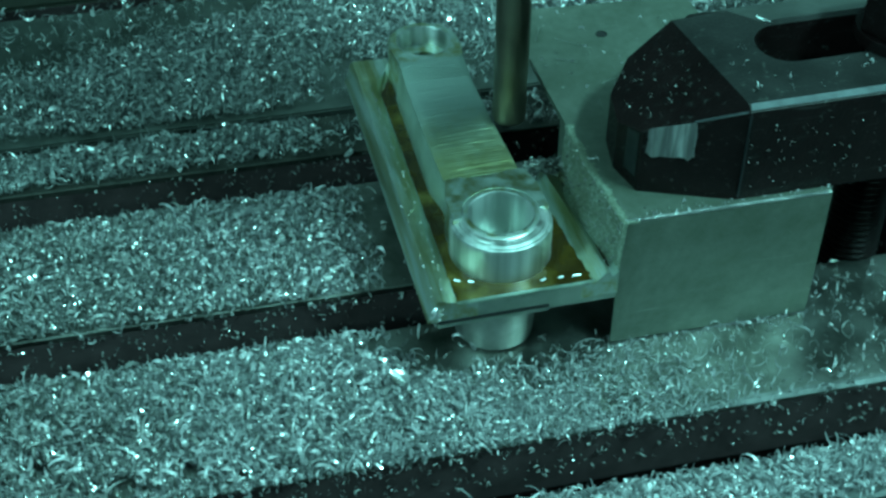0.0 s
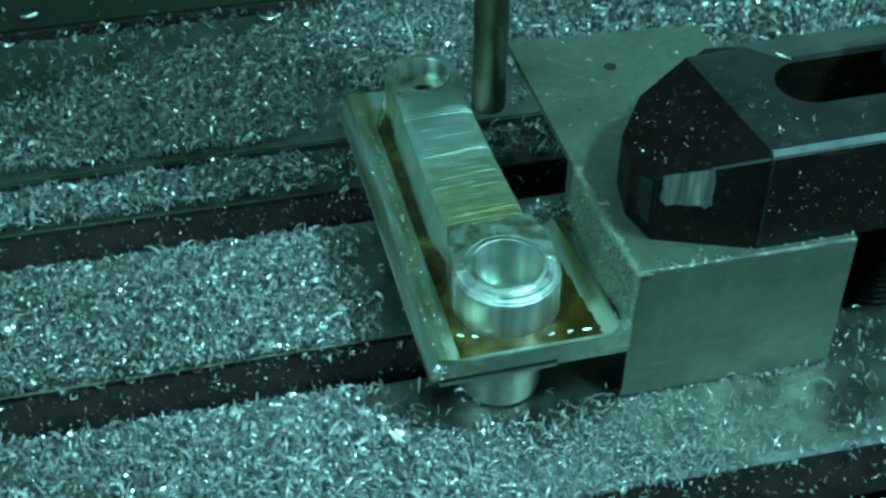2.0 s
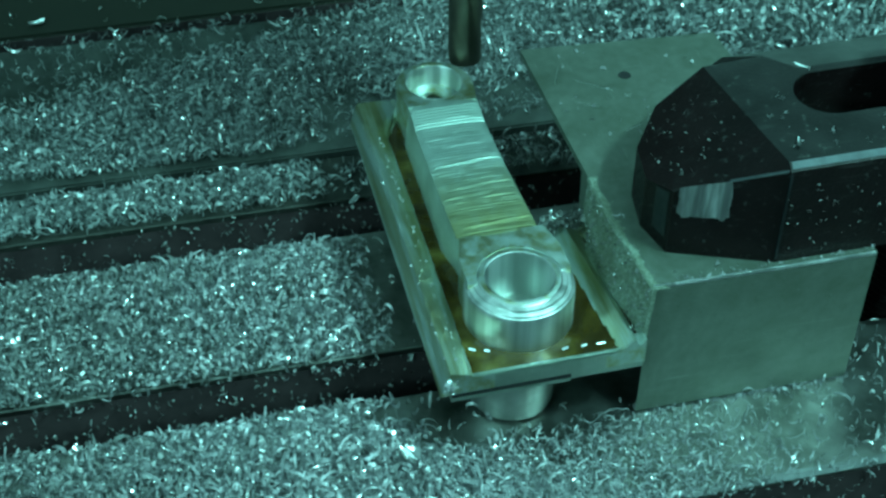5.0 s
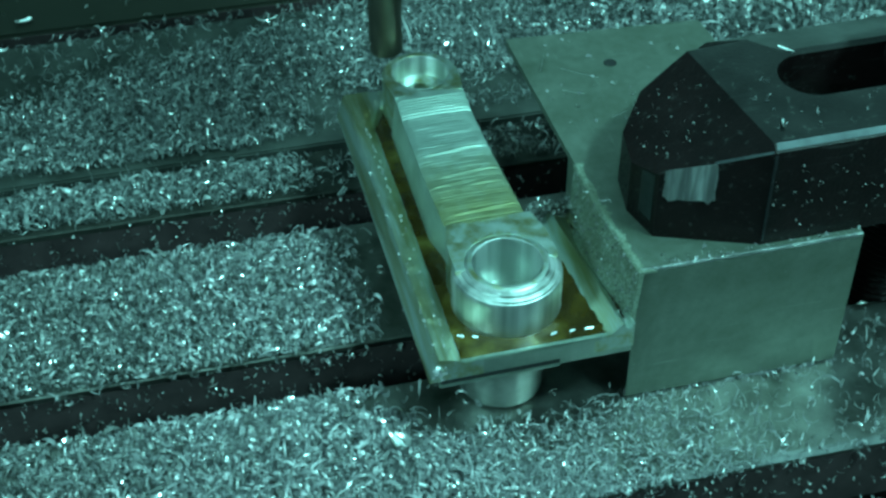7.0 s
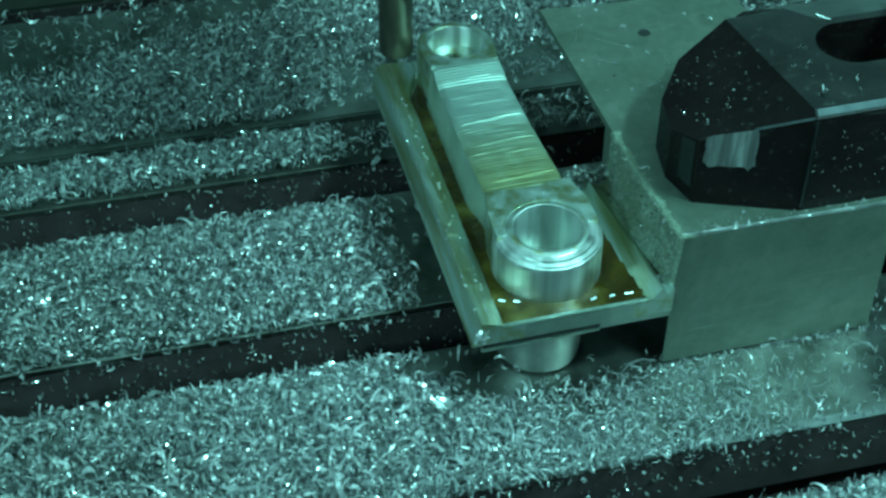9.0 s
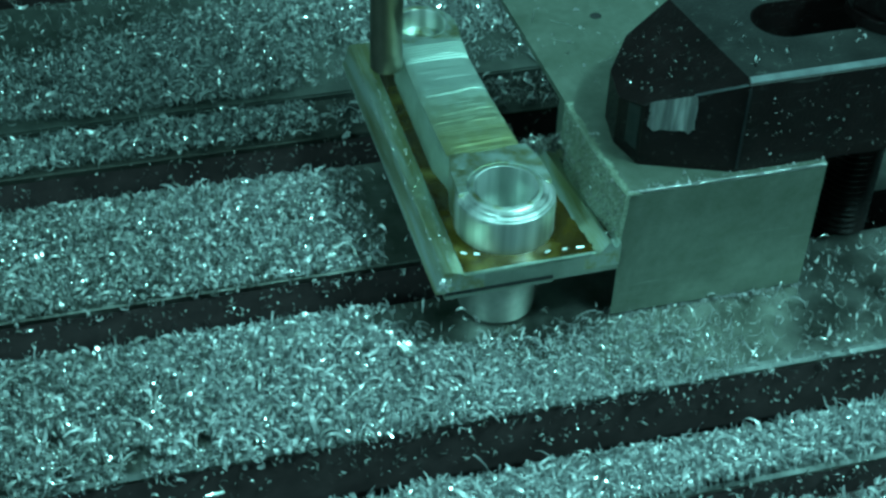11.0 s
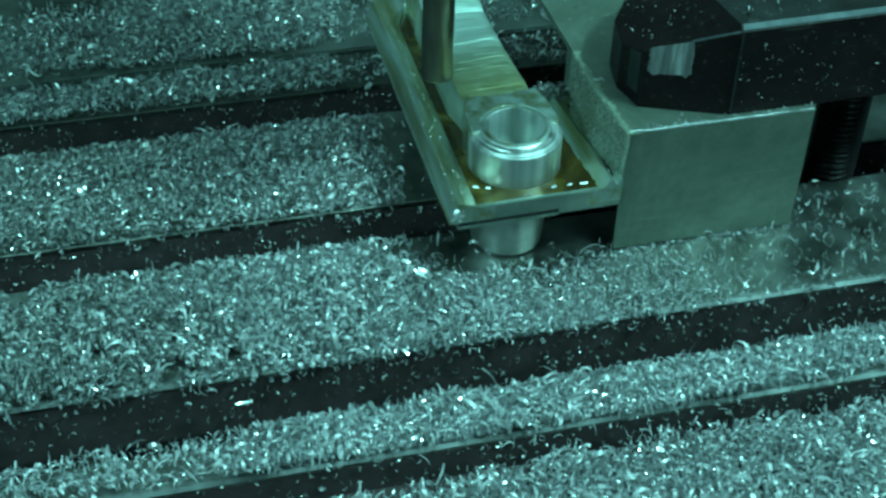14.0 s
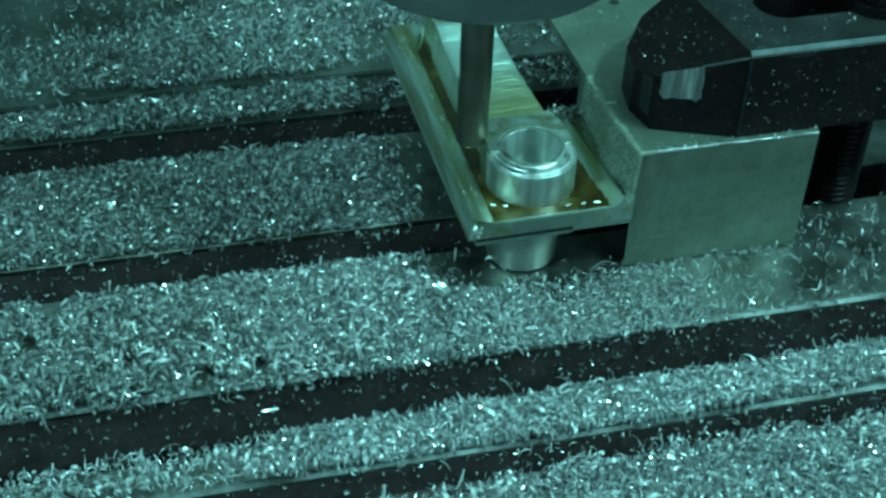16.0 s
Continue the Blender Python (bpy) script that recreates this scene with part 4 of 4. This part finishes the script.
# land behind it
x, y = scatter(46000, -0.20, 0.13, 0.0255, 0.0618, lambda x, y: np.maximum(1 - smooth(-0.060, -0.042, x + 0.05 * (y - 0.045)), 0.010))
z = heap(x, y, 0.0004 + 0.0034 * (1 - smooth(-0.07, -0.048, x)) * smooth(0.0265, 0.031, y) * smooth(0.0632, 0.050, y), 5)
# The rising dull share to the west imitates light falling off.
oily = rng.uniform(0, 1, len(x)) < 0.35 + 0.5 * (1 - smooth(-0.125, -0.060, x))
for pick, mat, label in ((~oily, CHIPS, "thick layer of aluminium shavings on the table"), (oily, CHIPS_DULL, "dull shavings mixed through the layer, more to the dimmer west")):
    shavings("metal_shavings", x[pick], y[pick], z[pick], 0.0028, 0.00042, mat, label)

# outer land at the back
x, y = scatter(18000, -0.21, 0.14, 0.0762, 0.0895, lambda x, y: np.maximum(0.8 * (1 - smooth(-0.065, -0.045, x)) * (0.5 + 0.5 * smooth(0.078, 0.082, y)), 0.10))
shavings("metal_shavings", x, y, heap(x, y, 0.0020, 6), 0.0031, 0.00038, CHIPS_DARK, "dark shavings on the narrow outer land")

x, y = rng.uniform(-0.034, 0.012, 150), rng.uniform(0.0802, 0.0935, 150)
shavings("metal_shavings", x, y, rng.uniform(0.0003, 0.0016, 150), 0.0036, 0.00046, CHIPS, "bright loose curls on the dark outer land", 0.5)


# trough at the back, with a bright heap behind the block
def keep_back(x, y):
    far = np.interp(x, [-0.2, -0.11, -0.06, -0.02, 0.2], [0.120, 0.128, 0.142, 0.153, 0.157])
    near = 1 - 0.88 * smooth(-0.066, -0.042, x) * (1 - smooth(0.112, 0.130, y)) * (1 - smooth(0.012, 0.03, x))
    return np.clip((0.22 + 0.78 * smooth(-0.155, -0.085, x)) * (1 - 0.92 * smooth(far - 0.007, far + 0.008, y)) * near, 0, 1)


x, y = scatter(68000, -0.22, 0.16, 0.0985, 0.1590, keep_back)
shavings("metal_shavings", x, y, -0.0014 + heap(x, y, 0.0030, 8), 0.0033, 0.00038, CHIPS_DARK, "dark shavings lying in the coolant trough")
x, y = scatter(14000, 0.01, 0.17, 0.084, 0.140, lambda x, y: smooth(0.025, 0.05, x))
shavings("metal_shavings", x, y, heap(x, y, 0.009, 9), 0.0040, 0.00062, CHIPS_DARK, "deep heap of shavings behind the block")
x, y = scatter(2600, -0.20, 0.10, 0.1625, 0.194, lambda x, y: 0.05 + 0.5 * smooth(-0.10, -0.03, x))
shavings("metal_shavings", x, y, np.full(len(x), 0.0007), 0.0030, 0.0006, CHIPS_DULL, "stray shavings on the outer rim")

# outer land and trough at the front
x, y = scatter(32000, -0.16, 0.13, -0.0538, -0.0428, lambda x, y: (0.12 + 0.88 * smooth(-0.105, -0.070, x)) * (1 - 0.8 * smooth(0.0, 0.05, x) * smooth(-0.045, -0.051, y)))
shavings("metal_shavings", x, y, heap(x, y, 0.0038, 11), 0.0031, 0.00044, CHIPS, "shavings heaped on the narrow front land")
x, y = scatter(60000, -0.15, 0.13, -0.112, -0.0565, lambda x, y: smooth(-0.0570, -0.0615, y + 0.05 * np.clip(-x - 0.03, 0, 1)))
shavings("metal_shavings", x, y, -0.0098 + heap(x, y, 0.0092, 12), 0.0033, 0.00046, CHIPS, "shavings filling the front coolant trough")

# shavings fallen into the slots and hanging on their walls
xs, ys, zs = [], [], []
for f in SLOT_FAR:
    x, y = rng.uniform(-0.2, 0.13, 1500), rng.uniform(f - SLOT_W, f, 1500)
    xs.append(x), ys.append(y), zs.append(-0.0235 + 0.003 * rng.uniform(0, 1, len(x)))
    n = 800
    xs.append(rng.uniform(-0.2, 0.13, n)), ys.append(np.full(n, f - 0.0004)), zs.append(-rng.uniform(0.0005, 0.0130, n))
n = 420
xs.append(rng.uniform(-0.16, 0.13, n)), ys.append(np.full(n, FRONT - 0.0004)), zs.append(-rng.uniform(0.0005, 0.009, n))
shavings("metal_shavings", np.concatenate(xs), np.concatenate(ys), np.concatenate(zs), 0.0014, 0.00030, CHIPS_DULL, "loose shavings fallen into the T-slots")

# fine chips on clamp, block and flange
c, s = math.cos(radians(2.3)), math.sin(radians(2.3))


def turned(lx, ly):
    return lx * c - ly * s, lx * s + ly * c


lx, ly = rng.uniform(0.026, 0.09, 60), rng.uniform(0.004, 0.029, 60)
ok = ~((lx > 0.033) & (np.abs(ly - 0.0219) < 0.0078))
x, y = turned(lx[ok], ly[ok])
shavings("fine_shavings", x, y, np.full(len(x), 0.0587), 0.0014, 0.0003, CHIPS, "a few stray shavings on the clamp", 0.2)
# specks on the clamp's sloping nose and on its front
k = rng.uniform(0, 0.85, 56)
lx, ly = 0.006 + 0.018 * k, rng.uniform(0.012, 0.034, 56)
x, y = turned(lx, ly)
shavings("fine_shavings", x, y, 0.0496 + 0.0098 * k, 0.0006, 0.00026, CHIPS_DULL, "specks of aluminium on the clamp's nose", 0.2)
lx = rng.uniform(0.025, 0.09, 120)
x, y = turned(lx, 0.0010 - 0.0216 * (lx - 0.025))
shavings("fine_shavings", x, y, rng.uniform(0.037, 0.054, 120), 0.00045, 0.00022, CHIPS_DULL, "specks of aluminium on the clamp's front", 0.8)
lx, ly = rng.uniform(0.0005, 0.046, 80), np.abs(rng.normal(0, 0.0010, 80)) + 0.0002
x, y = turned(lx, ly)
shavings("fine_shavings", x, y, np.full(len(x), 0.0354), 0.0007, 0.0003, CHIPS, "fine shavings along the block's front edge", 0.2)
lx, ly = rng.uniform(0.0, 0.047, 150), -np.abs(rng.normal(0, 0.0008, 150)) - 0.0004
x, y = turned(lx, ly)
shavings("fine_shavings", x, y, np.full(len(x), 0.0002), 0.0010, 0.0003, CHIPS, "fine shavings along the block's foot", 0.3)
lx, ly = rng.uniform(-0.011, -0.001, 420), rng.uniform(-0.0015, 0.0345, 420)
ok = lx > -0.0030 - 0.10 * ly
x, y = turned(lx[ok], ly[ok])
shavings("fine_shavings", x, y, np.full(len(x), 0.0233), 0.00045, 0.00025, CHIPS_DULL, "fine wet shavings on the rough flange", 0.3)
n = 600
ly = rng.uniform(0.0, 0.033, n)
x, y = turned(-0.0003 - 0.055 * ly, ly)
zz = rng.uniform(0.0235, 0.0354, n)
side = (0.45 + 0.9 * np.minimum(1, ly * 52)) * (1 - 0.85 * smooth(0.024, 0.032, ly))
x, y = turned(-0.0004 - 0.00165 * np.minimum(1, ly / 0.020) - 0.0019 * ((0.0354 - zz) / 0.0125) ** 1.5 * side, ly)
shavings("fine_shavings", x, y, zz, 0.00050, 0.00026, CHIPS_DULL, "fine wet shavings stuck in the caked grit", 0.8)
lx, ly = rng.uniform(-0.011, -0.001, 260), 0.0350 + rng.normal(0, 0.0009, 260)
x, y = turned(lx, ly)
shavings("fine_shavings", x, y, rng.uniform(0.0222, 0.0252, 260), 0.0015, 0.0004, CHIPS_DULL, "curls hanging on the flange's broken edge", 0.5)
n = 140
ly = rng.uniform(-0.002, 0.081, n)
x, y = turned(rng.choice([-0.0399, -0.0374], n) + rng.normal(0, 0.00035, n), ly)
shavings("fine_shavings", x, y, np.full(n, 0.0231), 0.0007, 0.0003, CHIPS, "fine burrs and shavings along the flange", 0.4)
n = 26
x, y = turned(-0.0400 + rng.normal(0, 0.0005, n), -0.0023 + rng.normal(0, 0.0005, n))
shavings("fine_shavings", x, y, rng.uniform(0.0188, 0.0212, n), 0.0014, 0.0006, CHIPS, "curl of swarf caught on the plate's corner", 0.6)
n = 90
x, y = rng.uniform(-0.0, 0.044, n), rng.uniform(0.002, 0.078, n)
shavings("fine_shavings", *turned(x, y), np.full(n, 0.0354), 0.0010, 0.0004, CHIPS, "specks of aluminium on the block", 0.2)
n = 70
shavings("fine_shavings", rng.uniform(0.02, 0.10, n), rng.uniform(-0.022, 0.010, n), np.full(n, 0.0004), 0.0038, 0.00022, CHIPS_DULL, "long loose curls on the table", 0.3)


# curls hanging over the lands' edges into the slots
n = 90
x = np.concatenate([rng.uniform(-0.13, 0.05, n), rng.uniform(-0.13, -0.05, 40), rng.uniform(-0.08, 0.06, 50)])
y = np.concatenate([np.full(n, SLOT_FAR[0] - 0.0004), np.full(40, SLOT_FAR[1] - 0.0004), np.full(50, FRONT - 0.0003)]) + rng.normal(0, 0.0002, n + 90)
shavings("hanging_curls", x, y, -rng.uniform(0.0, 0.0035, n + 90), 0.0030, 0.00036, CHIPS, "long curls hanging over the edges of the lands", 1.0)


# single large flakes that stand out of the litter
def flake_mesh(length, width, bend, seed):
    bm = bmesh.new()
    n, m = 10, 3
    top = []
    for i in range(n + 1):
        k = i / n - 0.5
        w = width * (1 - 1.6 * abs(k) ** 2.4) * (1 + 0.25 * noise.noise(Vector((i * 0.6, seed, 0))))
        a = bend * k
        row = []
        for j in range(m + 1):
            u = j / m - 0.5
            row.append(bm.verts.new((length / max(abs(bend), 0.2) * math.sin(a) if abs(bend) > 0.2 else length * k, w * u,
                                     length / max(abs(bend), 0.2) * (1 - math.cos(a)) + width * 0.5 * u * u * 2)))
        top.append(row)
    for a, b in zip(top, top[1:]):
        for j in range(m):
            bm.faces.new((a[j], a[j + 1], b[j + 1], b[j]))
    geo = bmesh.ops.extrude_face_region(bm, geom=bm.faces[:])
    for v in [g for g in geo["geom"] if isinstance(g, bmesh.types.BMVert)]:
        v.co.z -= 0.00012
    return bm


FLAKE = metal_mat("bright_flake", (0.70, 0.71, 0.71), (0.88, 0.89, 0.89), 0.16, 0.32, (1, 1, 1), 900, 300)
for i, (fx, fy, fz, fl, fw, fb, turn, tip) in enumerate([
        (-0.048, -0.0058, 0.0052, 0.0046, 0.0030, 0.6, -50, 24), (-0.0725, 0.1175, 0.0024, 0.0046, 0.0014, 0.6, 75, 12), (-0.0665, 0.0995, 0.0022, 0.0052, 0.0014, 0.8, 60, 14),
        (-0.124, 0.040, 0.0046, 0.0036, 0.0024, 1.6, 20, 20), (-0.0925, -0.0295, -0.0040, 0.0040, 0.0011, 0.5, 10, 6), (-0.119, 0.1665, 0.0014, 0.0050, 0.0016, 0.9, 25, 10),
        (0.0385, 0.0320, 0.0588, 0.0034, 0.0006, 0.5, -40, 10), (0.0285, 0.0085, 0.0589, 0.0036, 0.0005, 1.2, 75, 14),
        (-0.046, 0.0765, 0.0010, 0.0040, 0.0013, 0.4, 55, 10), (0.001, -0.0246, 0.0014, 0.0052, 0.0010, 1.4, 80, 30),
        (-0.095, -0.010, 0.0050, 0.0048, 0.0018, 0.8, 30, 16), (-0.109, 0.0885, 0.0022, 0.0044, 0.0018, 0.7, -25, 10)]):
    flake = finish(flake_mesh(fl, fw, fb, i), "metal_flake", FLAKE, None, "", True, 60)
    flake.matrix_basis = pose(fx, fy, fz, tip, tip * 0.5, turn)
    on = "the clamp" if fz > 0.05 else ("the outer rim" if fy > 0.16 else "the shavings")
    tagged(flake, "single bright curled aluminium flake lying on " + on, "metal flake", "large loose flakes")


# ---------------------------------------------------------------- what moves
def motions():
    z = 0.0303
    way = [(0, -12.3, 46.0), (0.5, -12.7, 50.3), (1, -13, 55), (1.5, -13.2, 60.3), (2, -13.4, 65), (2.5, -13.5, 69.2), (3, -13.4, 73), (3.5, -13.6, 77),
           (4.3, -14.6, 83.5), (5.1, -17.2, 88), (6, -23.4, 90.5), (6.5, -27.6, 91), (7, -31.4, 90.4), (7.5, -35, 88.5), (8, -37.8, 85.5), (8.5, -38.9, 82.5), (9, -39.2, 79.5),
           (9.5, -39, 76.2), (10.5, -38.1, 67.5), (11.2, -37.4, 61.5), (12, -36.7, 54.5), (12.5, -36.3, 50.2), (13, -36, 46), (13.5, -35.7, 41.8), (14, -35.3, 37.3),
           (14.5, -35, 32.5), (15, -34.8, 27.3), (15.5, -35, 23), (16, -35.4, 19)]
    walk(spindle, [(t, pose((x - 0.6) * MM, y * MM, z)) for t, x, y in way])


motions()
